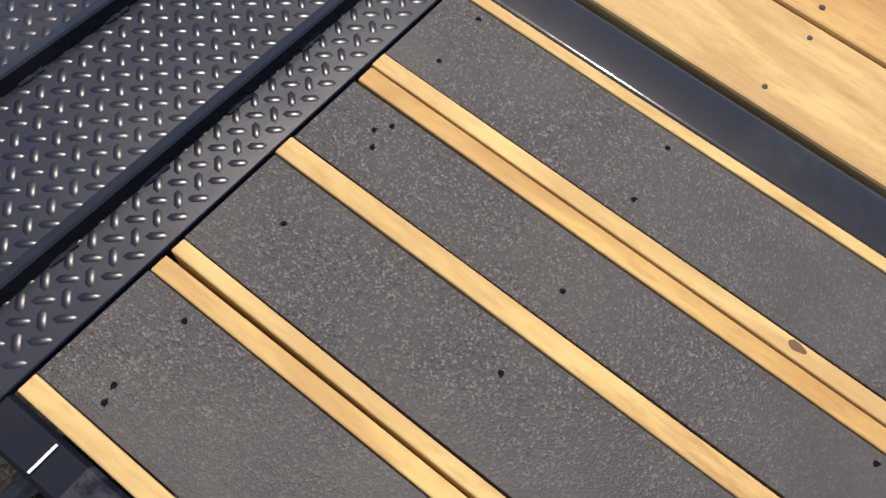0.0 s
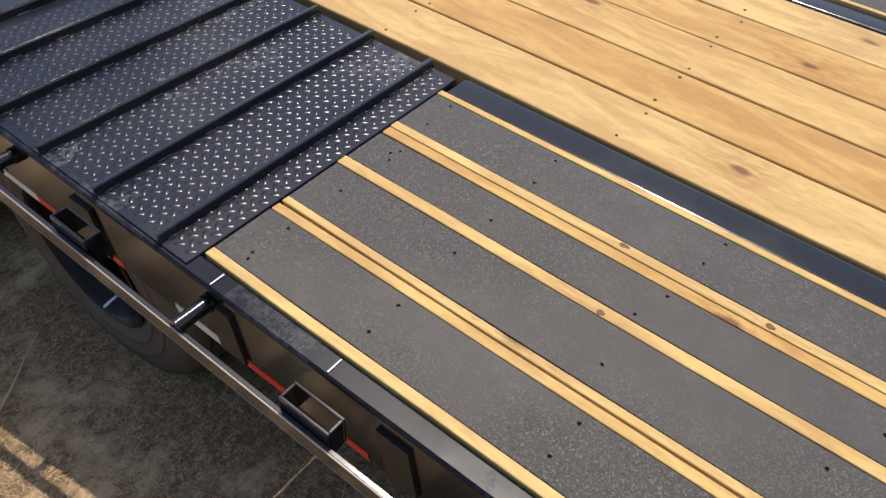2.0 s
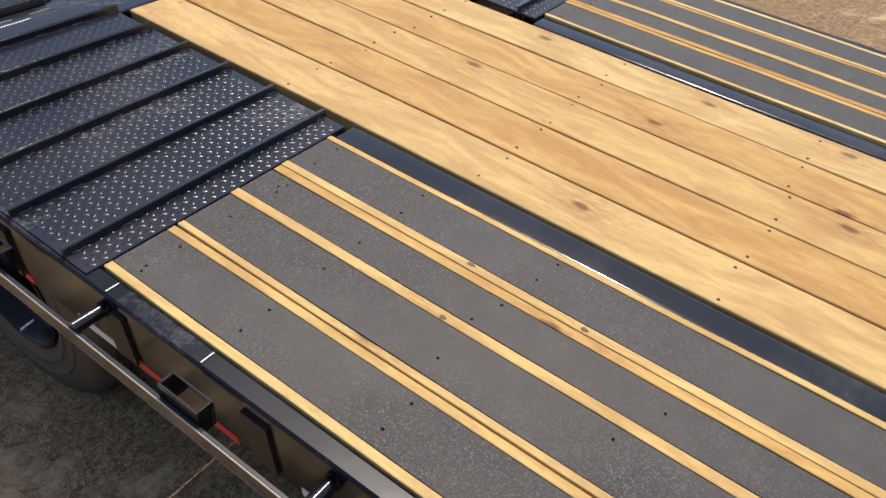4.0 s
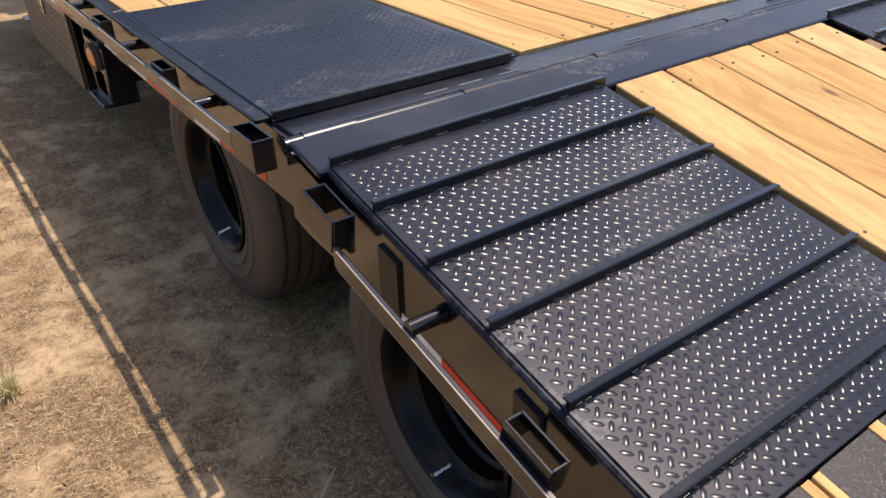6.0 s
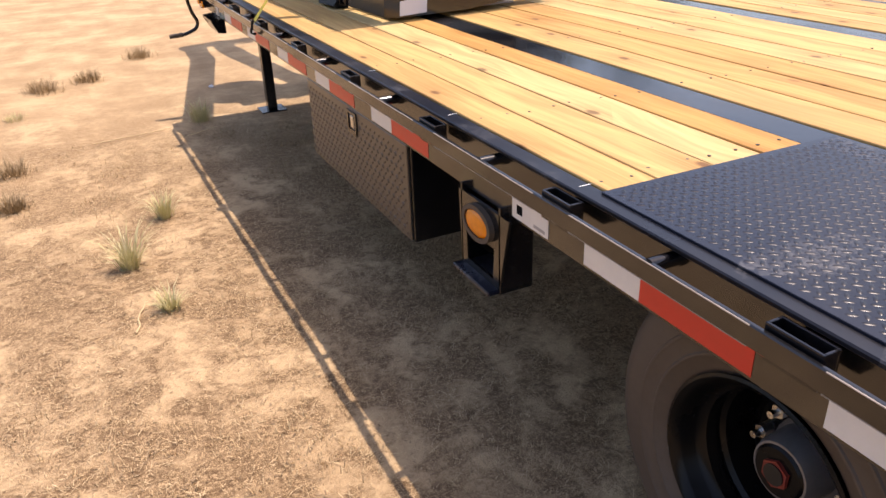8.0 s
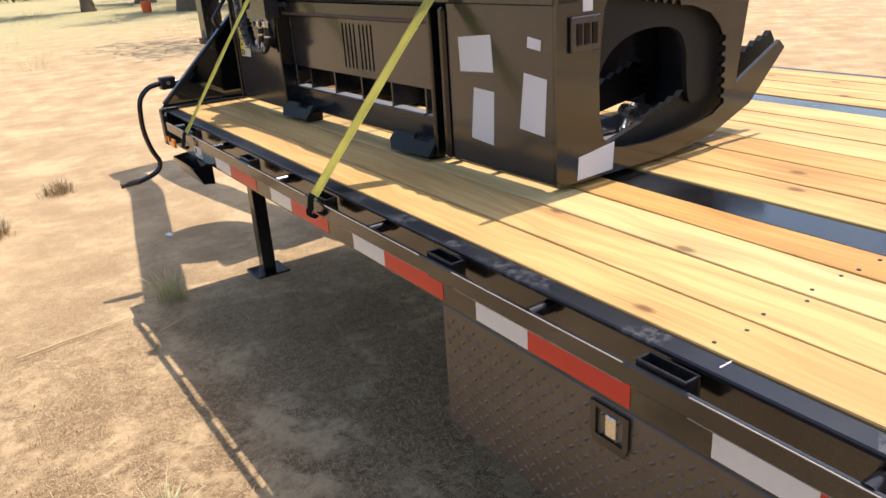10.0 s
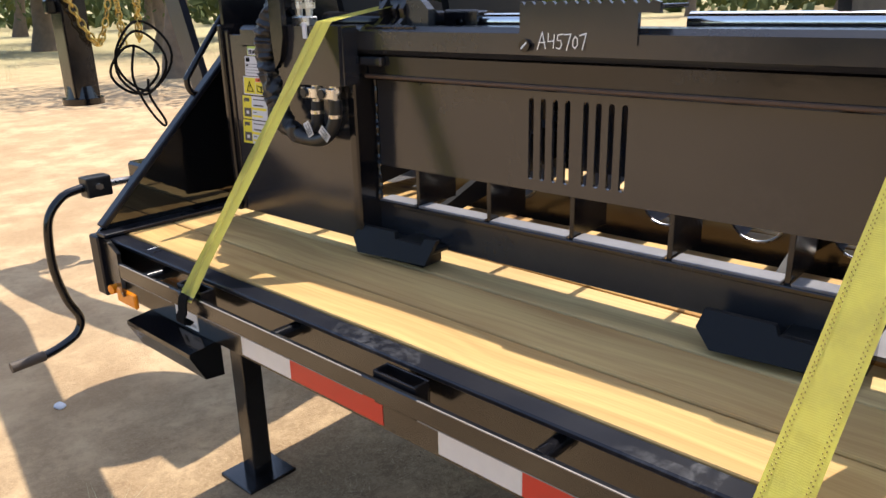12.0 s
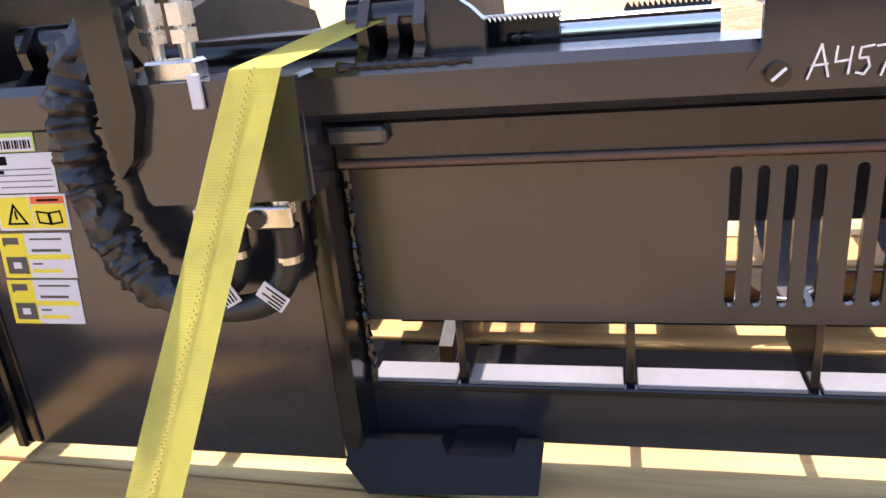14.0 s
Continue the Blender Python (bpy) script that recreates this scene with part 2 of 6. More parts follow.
def mat_ground():
    n = Nodes("dry sandy ground")
    v = n.coords()
    big = n.noise(v, 0.33, 5, 0.6)
    mid = n.noise(v, 2.2, 6, 0.65)
    clump = n.noise(v, 9.0, 5, 0.7, 0.6)
    fine = n.noise(v, 30, 5, 0.75, 0.5)
    grit = n.noise(v, 150, 3, 0.7)
    fibre = n.noise(n.add("Mapping", Vector=v, Scale=(1.0, 3.2, 1.0), Rotation=(0, 0, 0.6)).outputs[0], 42, 5, 0.8, 1.5)
    fibre2 = n.noise(n.add("Mapping", Vector=v, Scale=(3.2, 1.0, 1.0), Rotation=(0, 0, -0.3)).outputs[0], 42, 5, 0.8, 1.5)
    weave = n.math("MAXIMUM", fibre, fibre2)
    xs = n.add("SeparateXYZ", Vector=v)
    near = n.ramp(n.math("MULTIPLY_ADD", xs.outputs[1], -0.06, 0.62), [(0.24, 0.22), (0.42, 1.0)])
    sand = n.mix(n.ramp(mid, [(0.38, 0.0), (0.62, 1.0)]), (0.56, 0.405, 0.240), (0.42, 0.288, 0.165))
    sand = n.mix(n.math("MULTIPLY", n.ramp(fine, [(0.50, 0.0), (0.68, 1.0)]), n.math("MULTIPLY", near, 0.5)), sand, (0.27, 0.175, 0.098))
    sand = n.mix(n.math("MULTIPLY", n.ramp(clump, [(0.54, 0.0), (0.66, 1.0)]), n.math("MULTIPLY", near, 0.5)), sand, (0.25, 0.168, 0.10))
    sand = n.mix(n.math("MULTIPLY", n.ramp(grit, [(0.58, 0.0), (0.70, 1.0)]), 0.35), sand, (0.66, 0.50, 0.33))
    # Dark browns in the weave paint in the shade between straws.
    straw = n.mix(n.ramp(weave, [(0.50, 0.0), (0.64, 1.0)]), (0.15, 0.092, 0.05), (0.60, 0.43, 0.25))
    straw = n.mix(n.math("MULTIPLY", n.ramp(fine, [(0.50, 0.0), (0.62, 1.0)]), 0.75), straw, (0.12, 0.072, 0.04))
    where = n.ramp(n.math("MULTIPLY_ADD", clump, 0.45, n.math("MULTIPLY_ADD", mid, 0.45, n.math("MULTIPLY", big, 0.25))), [(0.50, 0.0), (0.59, 1.0)])
    col = n.mix(n.math("MULTIPLY", n.math("MULTIPLY", where, near), 0.92), sand, straw)
    far = n.ramp(n.math("MULTIPLY_ADD", xs.outputs[1], 0.02, n.math("MULTIPLY", big, 0.3)), [(0.48, 0.0), (0.75, 1.0)])
    col = n.mix(n.math("MULTIPLY", far, 0.75), col, (0.40, 0.37, 0.20))
    h = n.math("ADD", n.math("MULTIPLY", fine, 1.0), n.math("ADD", n.math("MULTIPLY", grit, 0.35), n.math("MULTIPLY", weave, 0.6)))
    return n.done(col, 0.95, 0.0, n.bump(h, 0.7, 0.012), 0.15)


RUBBER, WEB, SOIL = mat_rubber(), mat_webbing(), mat_ground()


# ---------------------------------------------------------------- mesh helpers
def box(bm, lo, hi, bevel=0.0, seg=1, m=None):
    lo, hi = Vector(lo), Vector(hi)
    r = bmesh.ops.create_cube(bm, size=1.0)
    vs = r["verts"]
    for v in vs:
        v.co = Vector(((lo[i] + hi[i]) / 2 + v.co[i] * (hi[i] - lo[i]) for i in range(3)))
    if bevel:
        es = list({e for v in vs for e in v.link_edges})
        out = bmesh.ops.bevel(bm, geom=es, offset=bevel, segments=seg, affect="EDGES", profile=0.6)
        vs = list({v for f in out["faces"] for v in f.verts} | {v for v in vs if v.is_valid})
    if m is not None:
        bmesh.ops.transform(bm, matrix=m, verts=vs)
    return vs


def cyl(bm, a, b, r, seg=16, r2=None, caps=True):
    a, b = Vector(a), Vector(b)
    d = b - a
    m = Matrix.Translation((a + b) / 2) @ d.to_track_quat("Z", "Y").to_matrix().to_4x4()
    return bmesh.ops.create_cone(bm, cap_ends=caps, segments=seg, radius1=r, radius2=r if r2 is None else r2, depth=d.length, matrix=m)["verts"]


def tube(bm, pts, r, seg=10, caps=True):
    pts = [Vector(p) for p in pts]
    rad = r if isinstance(r, (list, tuple)) else [r] * len(pts)
    rings, up = [], None
    for i, p in enumerate(pts):
        d = (pts[min(i + 1, len(pts) - 1)] - pts[max(i - 1, 0)]).normalized()
        up = (up - up.dot(d) * d) if up is not None else d.orthogonal()
        up.normalize()
        side = d.cross(up)
        rings.append([bm.verts.new(p + rad[i] * (math.cos(2 * math.pi * k / seg) * up + math.sin(2 * math.pi * k / seg) * side)) for k in range(seg)])
    for a, b in zip(rings, rings[1:]):
        for k in range(seg):
            bm.faces.new((a[k], a[(k + 1) % seg], b[(k + 1) % seg], b[k]))
    if caps:
        bm.faces.new(rings[0][::-1])
        bm.faces.new(rings[-1])


def smooth_path(pts, n=6):
    pts = [Vector(p) for p in pts]
    out = []
    for i in range(len(pts) - 1):
        p0, p1, p2, p3 = pts[max(i - 1, 0)], pts[i], pts[i + 1], pts[min(i + 2, len(pts) - 1)]
        for k in range(n):
            t = k / n
            out.append(0.5 * (2 * p1 + (p2 - p0) * t + (2 * p0 - 5 * p1 + 4 * p2 - p3) * t * t + (3 * p1 - p0 - 3 * p2 + p3) * t ** 3))
    return out + [pts[-1]]


def lathe(bm, profile, seg=48, axis="x", centre=(0, 0, 0)):
    """profile: (along the axis, radius) pairs, swept right round."""
    rings = []
    for a, r in profile:
        ring = []
        for k in range(seg):
            w = 2 * math.pi * k / seg
            c, s = r * math.cos(w), r * math.sin(w)
            p = (a, c, s) if axis == "x" else (c, a, s) if axis == "y" else (c, s, a)
            ring.append(bm.verts.new(Vector(centre) + Vector(p)))
        rings.append(ring)
    for a, b in zip(rings, rings[1:]):
        for k in range(seg):
            bm.faces.new((a[k], b[k], b[(k + 1) % seg], a[(k + 1) % seg]))
    return rings


def plate(bm, outer, holes, to3d, thick):
    """A flat plate with holes, cut from 2D outlines; to3d(u, v, w) places it, w from 0 to thick."""
    tmp = bmesh.new()
    edges = []
    for loop in (outer, *holes):
        vs = [tmp.verts.new((u, v, 0)) for u, v in loop]
        edges += [tmp.edges.new((vs[i], vs[(i + 1) % len(vs)])) for i in range(len(vs))]
    bmesh.ops.triangle_fill(tmp, use_beauty=True, use_dissolve=False, edges=edges, normal=(0, 0, 1))
    geom = bmesh.ops.extrude_face_region(tmp, geom=tmp.faces[:])
    bmesh.ops.translate(tmp, vec=(0, 0, thick), verts=[v for v in geom["geom"] if isinstance(v, bmesh.types.BMVert)])
    bmesh.ops.recalc_face_normals(tmp, faces=tmp.faces[:])
    for v in tmp.verts:
        v.co = to3d(*v.co)
    me = bpy.data.meshes.new("tmp")
    tmp.to_mesh(me)
    tmp.free()
    bm.from_mesh(me)
    bpy.data.meshes.remove(me)
    bmesh.ops.recalc_face_normals(bm, faces=bm.faces[:])


def slot(cx, c0, c1, half, n=5):
    """A round-ended upright slot."""
    top = [(cx + half * math.cos(math.pi * k / n), c1 - half + half * math.sin(math.pi * k / n)) for k in range(n + 1)]
    bot = [(cx - half * math.cos(math.pi * k / n), c0 + half - half * math.sin(math.pi * k / n)) for k in range(n + 1)]
    return top + bot


def circle(cu, cv, r, n=16):
    return [(cu + r * math.cos(2 * math.pi * k / n), cv + r * math.sin(2 * math.pi * k / n)) for k in range(n)]


def mesh_of(name, bm, material, smooth=False):
    me = bpy.data.meshes.new(name)
    bmesh.ops.recalc_face_normals(bm, faces=bm.faces[:])
    bm.to_mesh(me)
    bm.free()
    me.materials.append(material)
    if smooth:
        me.polygons.foreach_set("use_smooth", [True] * len(me.polygons))
        me.set_sharp_from_angle(angle=radians(38))
    return me


def part(name, bm, material, parent, label="", smooth=False):
    ob = new(name, mesh_of(name, bm, material, smooth))
    ob.parent = parent
    return tagged(ob, label) if label else ob


def again(name, me, parent, m=None, label=""):
    """Another piece on mesh data that is there already."""
    ob = new(name, me)
    ob.parent = parent
    if m is not None:
        ob.matrix_basis = m
    return tagged(ob, label) if label else ob


def thing(name, label, category, at=None, group="", kind=""):
    ob = new(name)
    ob.empty_display_size = 0.1
    if at is not None:
        ob.matrix_basis = at
    return tagged(ob, label, category, group, kind)


def boxed(name, lo, hi, material, parent, bevel=0.003, label="", m=None, bend=None):
    bm = bmesh.new()
    box(bm, lo, hi, bevel, 1, m)
    if bend:
        for v in bm.verts:
            v.co = bend(v.co)
    return part(name, bm, material, parent, label)

# ---------------------------------------------------------------- plan of the trailer
GROUND = -0.11       # level of the yard ahead of the trailer
DECK = 0.86          # top of the level deck
WIDE = 2.46          # outside to outside of the rails
MID = 1.23
FRONT = 5.33         # headboard
TAIL = -3.0          # lower end of the dovetail
KINK = -0.15
SLOPE = 0.193


def tail_z(y):
    return 0.889 + SLOPE * y


def sloped(co):
    """Lays a shape built about z = 0 on the dovetail."""
    return Vector((co.x, co.y, co.z + tail_z(co.y)))


def lie(y):
    """Height of the ground, which falls gently towards the front of the trailer."""
    return 0.044 - 0.0185 * min(6.0, max(0.0, y)) + 0.015 * min(2.0, max(0.0, -y))


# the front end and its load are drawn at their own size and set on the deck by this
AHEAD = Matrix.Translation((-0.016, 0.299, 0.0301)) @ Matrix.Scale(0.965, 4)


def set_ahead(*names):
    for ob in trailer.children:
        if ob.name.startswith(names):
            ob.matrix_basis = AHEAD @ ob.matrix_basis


def mirror(x):
    return 2 * MID - x


# ground: one sheet, finer near the trailer
def build_ground():
    xs = [-900, -300, -120, -60, -30, -16, -9] + [-6 + 0.12 * i for i in range(76)] + [3.5, 5, 8, 12, 18, 30, 60, 120, 300, 900]
    ys = [-900, -300, -100, -40, -20, -10, -6] + [-4 + 0.12 * i for i in range(110)] + [9.6, 10.5, 12, 14, 17, 20, 25, 32, 45, 70, 120, 300, 900]
    verts, faces = [], []
    for y in ys:
        for x in xs:
            near = 1.0 if -6 <= x <= 3.2 and -4 <= y <= 9.3 else 0.0
            h = 0.028 * noise.noise(Vector((x * 0.9, y * 0.9, 3))) + 0.016 * noise.noise(Vector((x * 3.1, y * 3.1, 9)))
            soft = min(1.0, max(0.0, (-0.25 - x) / 0.6)) if -0.9 < x < 3 and -2 < y < 6 else 1.0
            verts.append((x, y, lie(y) + h * near * (0.25 + 0.75 * soft)))
    w = len(xs)
    for j in range(len(ys) - 1):
        for i in range(w - 1):
            a = j * w + i
            faces.append((a, a + 1, a + 1 + w, a + w))
    me = bpy.data.meshes.new("ground")
    me.from_pydata(verts, [], faces)
    me.materials.append(SOIL)
    me.polygons.foreach_set("use_smooth", [True] * len(faces))
    tagged(new("ground", me), "pale sandy dirt yard with dry grass litter", "ground", kind="structure")


build_ground()

trailer = thing("flatbed_trailer", "black gooseneck flatbed trailer with pine deck boards and sloping tail", "trailer")


# ---- steel skeleton
def build_frame():
    for side in (0, 1):
        f = (lambda x: x) if side == 0 else mirror
        def sx(a, b):
            return (min(f(a), f(b)), max(f(a), f(b)))
        # side channel of the level deck: flange on top, web outside
        a, b = sx(-0.004, 0.043)
        bm = bmesh.new()
        box(bm, (a, 0.0, DECK - 0.014), (b, FRONT + 0.02, DECK - 0.002), 0.003)
        part("side_flange", bm, FRAME, trailer)
        a, b = sx(0.020, 0.030)
        bm = bmesh.new()
        box(bm, (a, -0.125, 0.680), (b, FRONT + 0.02, DECK - 0.0145), 0.003)
        part("side_web", bm, RAIL, trailer)
        # side channel of the tail
        a, b = sx(0.021, 0.061)
        bm = bmesh.new()
        box(bm, (a, TAIL, -0.016), (b, KINK - 0.11, -0.002), 0.004)
        for v in bm.verts:
            v.co = sloped(v.co)
        part("side_flange", bm, SCUFFED, trailer)
        a, b = sx(0.025, 0.036)
        bm = bmesh.new()
        box(bm, (a, TAIL, -0.17), (b, KINK - 0.11, -0.0165), 0.003)
        for v in bm.verts:
            v.co = sloped(v.co)
        part("side_web", bm, RAIL, trailer)
        # main beam, its top flange seen between the boards
        a, b = sx(0.605, 0.726)
        bm = bmesh.new()
        box(bm, (a, 0.02, DECK - 0.016), (b, FRONT, DECK - 0.004), 0.003)
        box(bm, ((a + b) / 2 - 0.008, 0.02, DECK - 0.33), ((a + b) / 2 + 0.008, FRONT, DECK - 0.014))
        box(bm, (a, 0.02, DECK - 0.345), (b, FRONT, DECK - 0.33), 0.003)
        part("main_beam", bm, PAINT, trailer)
        a, b = sx(0.703, 0.786)
        bm = bmesh.new()
        box(bm, (a, TAIL, -0.05), (b, -1.15, -0.004), 0.012, 3)
        box(bm, ((a + b) / 2 - 0.008, TAIL, -0.30), ((a + b) / 2 + 0.008, -1.15, -0.05))
        for v in bm.verts:
            v.co = sloped(v.co)
        part("main_beam", bm, PAINT, trailer, "", True)
    # cross members under the deck
    for i in range(14):
        y = 0.2 + 0.37 * i
        boxed("cross_member", (0.032, y, DECK - 0.15), (WIDE - 0.032, y + 0.06, DECK - 0.044), DARK, trailer, 0.0)
    # Two more, added to block the sun leak at the tread plate's end.
    for a in (0.05, WIDE - 0.66):
        boxed("cross_member", (a, 1.02, DECK - 0.10), (a + 0.61, 1.13, DECK - 0.042), DARK, trailer, 0.0)
    for i in range(7):
        y = -0.5 - 0.37 * i
        boxed("cross_member", (0.018, y, -0.16), (WIDE - 0.018, y + 0.06, -0.045), DARK, trailer, 0.0, bend=sloped)
    boxed("front_channel", (-0.02, FRONT + 0.02, DECK - 0.17), (WIDE + 0.02, FRONT + 0.07, DECK - 0.002), FRAME, trailer, 0.004)


build_frame()


# ---- hinge beam where the deck breaks
WELD = plain("grey weld", (0.16, 0.16, 0.17), 0.5, 0.0, 0.4, 40)


def build_hinge():
    bm = bmesh.new()
    box(bm, (0.03, -0.112, DECK - 0.10), (WIDE - 0.03, -0.004, DECK - 0.006), 0.006, 2)
    part("hinge_beam", bm, HINGE, trailer)
    bm = bmesh.new()
    box(bm, (0.0, -0.268, -0.014), (WIDE, -0.150, 0.001), 0.004, 1)
    for v in bm.verts:
        v.co = sloped(v.co)
    part("hinge_plate", bm, HINGE, trailer)
    # Added plate that stops sun leaking through the hinge gap.
    boxed("hinge_web", (0.03, -0.28, DECK - 0.13), (WIDE - 0.03, 0.02, DECK - 0.104), DARK, trailer, 0.002)
    bm = bmesh.new()
    cyl(bm, (0.0, -0.130, DECK - 0.021), (WIDE, -0.130, DECK - 0.021), 0.019, 14)
    part("hinge_pin", bm, HINGE, trailer, "", True)
    for x in (0.10, 0.50, 0.92, 1.45, 1.9, 2.3):
        bm = bmesh.new()
        cyl(bm, (x - 0.06, -0.130, DECK - 0.020), (x + 0.06, -0.130, DECK - 0.020), 0.021, 14)
        part("hinge_barrel", bm, HINGE, trailer, "", True)
    for x in (0.36, 0.46, 0.58, 1.02):
        boxed("weld_bead", (x, -0.092, DECK - 0.007), (x + 0.07, -0.087, DECK - 0.0035), WELD, trailer, 0.002)


build_hinge()


# ---- tread plate: sheet and raised lugs
def lug_mesh(name, x0, x1, y0, y1, bend, pitch=0.0268):
    verts, faces = [], []
    rows, cols = int((y1 - y0) / (pitch * 0.5)), int((x1 - x0) / pitch)
    long, half, high = 0.0105, 0.0040, 0.0016
    for j in range(rows):
        for i in range(cols):
            x = x0 + (i + 0.5 + (0.5 if j % 2 else 0)) * pitch
            y = y0 + (j + 0.5) * pitch * 0.5
            if x > x1 - 0.01:
                continue
            w = radians(45 if (j % 2) else -45)
            c, s = math.cos(w), math.sin(w)
            base = len(verts)
            for (u, v, h) in ((-long, 0, 0), (-long * 0.6, -half, 0), (long * 0.6, -half, 0), (long, 0, 0), (long * 0.6, half, 0), (-long * 0.6, half, 0), (-long * 0.6, 0, high), (long * 0.6, 0, high)):
                verts.append(bend(Vector((x + u * c - v * s, y + u * s + v * c, h))))
            b = base
            faces += [(b, b + 1, b + 6), (b + 1, b + 2, b + 7, b + 6), (b + 2, b + 3, b + 7), (b + 3, b + 4, b + 7), (b + 4, b + 5, b + 6, b + 7), (b + 5, b, b + 6)]
    me = bpy.data.meshes.new(name)
    me.from_pydata(verts, [], faces)
    me.materials.append(LUG)
    me.polygons.foreach_set("use_smooth", [True] * len(faces))
    return me


CLEAT = black_paint("worn black cleat paint", base=(0.006, 0.0065, 0.009), rough=(0.14, 0.26), spec=0.6, dust=0.25)


def build_tread():
    flat = lambda co: Vector((co.x, co.y, co.z + DECK + 0.003))
    tail = lambda co: sloped(co) + Vector((0, 0, 0.002))
    for side in (0, 1):
        a, b = (0.030, 0.697) if side == 0 else (mirror(0.697), mirror(0.030))
        bm = bmesh.new()
        box(bm, (a, -0.018, DECK - 0.0035), (b, 1.066, DECK + 0.003), 0.001)
        p = part("tread_plate", bm, TREAD, trailer, "black painted diamond tread plate over the wheels")
        tagged(again("raised_lug", lug_mesh("raised_lug", a + 0.01, b - 0.01, 0.03, 1.06, flat), p), kind="stuff")
        bm = bmesh.new()
        box(bm, (a - 0.004, -0.036, DECK - 0.004), (b - 0.030, -0.020, DECK + 0.020), 0.002)
        part("edge_bar", bm, PAINT, trailer)
        a, b = (0.030, 0.756) if side == 0 else (mirror(0.756), mirror(0.030))
        bm = bmesh.new()
        box(bm, (a, -1.146, -0.006), (b, -0.268, 0.002), 0.001)
        for v in bm.verts:
            v.co = sloped(v.co)
        p = part("tread_plate", bm, TREAD, trailer, "scuffed black diamond tread plate with angle cleats")
        tagged(again("raised_lug", lug_mesh("raised_lug", a + 0.008, b - 0.008, -1.138, -0.29, tail), p), kind="stuff")
        for y in (-1.083, -0.910, -0.742, -0.581, -0.418, -0.266):
            bm = bmesh.new()
            leg = [(y, 0.001), (y, 0.0185), (y + 0.002, 0.0205), (y + 0.0135, 0.0175), (y + 0.0145, 0.0150), (y + 0.0055, 0.0160), (y + 0.0055, 0.001)]
            plate(bm, leg, [], lambda u, v, w: sloped(Vector((a + w, u, v))), b + 0.004 - a)
            for k in range(7):
                wx = a + (b - a) * (0.02 + 0.155 * k)
                tube(bm, [sloped(Vector((wx + 0.006 * q, y - 0.001, 0.0025))) for q in range(6)], [0.0022 + 0.0009 * ((q * 7 + k * 3) % 3) for q in range(6)], 6)
            part("cleat", bm, CLEAT, trailer, "black angle iron cleat welded across the tread plate")


build_tread()


# ---- pine boards
def board(x0, x1, y0, y1, top, bend=None, thick=0.038, ease=0.005):
    bm = bmesh.new()
    n = 8
    rnd = random.Random(int(x0 * 1000) + int(y0 * 77))
    prof = [(x0, -thick), (x0, -0.8 * ease), (x0 + 0.3 * ease, -0.2 * ease), (x0 + ease, 0), (x1 - ease, 0), (x1 - 0.3 * ease, -0.2 * ease), (x1, -0.8 * ease), (x1, -thick)]
    rings = []
    for i in range(n + 1):
        y = y0 + (y1 - y0) * i / n
        dx, dz = rnd.uniform(-0.0012, 0.0012), rnd.uniform(-0.0012, 0.0012)
        rings.append([bm.verts.new((x + dx, y, top + z + dz)) for x, z in prof])
    for a, b in zip(rings, rings[1:]):
        for k in range(len(prof)):
            q = (k + 1) % len(prof)
            bm.faces.new((a[k], a[q], b[q], b[k]))
    bm.faces.new(rings[0])
    bm.faces.new(rings[-1][::-1])
    if bend:
        for v in bm.verts:
            v.co = bend(v.co)
    return bm


screw_bm = bmesh.new()
cyl(screw_bm, (0, 0, -0.002), (0, 0, 0.0006), 0.0042, 8)
SCREW = mesh_of("deck_screw", screw_bm, DARK)


def screws_on(ob, x0, x1, ys, z_of, rnd):
    for y in ys:
        for x in (x0 + 0.03, x1 - 0.03):
            xx, yy = x + rnd.uniform(-0.01, 0.01), y + rnd.uniform(-0.012, 0.012)
            again("deck_screw", SCREW, ob, Matrix.Translation((xx, yy, z_of(yy) + 0.0005)))


def build_boards():
    rnd = random.Random(4)
    side = [0.045, 0.176, 0.331, 0.478, 0.605]
    centre = [0.728 + 0.1673 * i for i in range(7)]
    rows = [(a, b, 1.068) for a, b in zip(side, side[1:])]
    rows += [(a, b, 0.0) for a, b in zip(centre, centre[1:])]
    rows += [(mirror(b), mirror(a), 1.068) for a, b in zip(side, side[1:])]
    for a, b, y0 in rows:
        gap = rnd.uniform(0.0025, 0.0045)
        ob = part("deck_board", board(a + gap, b - gap, y0 + 0.002, FRONT + 0.015, DECK), PINE, trailer)
        screws_on(ob, a, b, [y0 + 0.05] + [1.63 + 0.74 * i for i in range(2)], lambda y: DECK, rnd)
    tail = [0.790 + 0.176 * i for i in range(6)]
    for a, b in zip(tail, tail[1:]):
        gap = rnd.uniform(0.002, 0.0045)
        ob = part("deck_board", board(a + gap, b - gap, TAIL, -0.27, -0.004, sloped), PINE, trailer)
        screws_on(ob, a, b, (-0.33, -0.9, -1.5, -2.1), lambda y: tail_z(y) - 0.004, rnd)


build_boards()


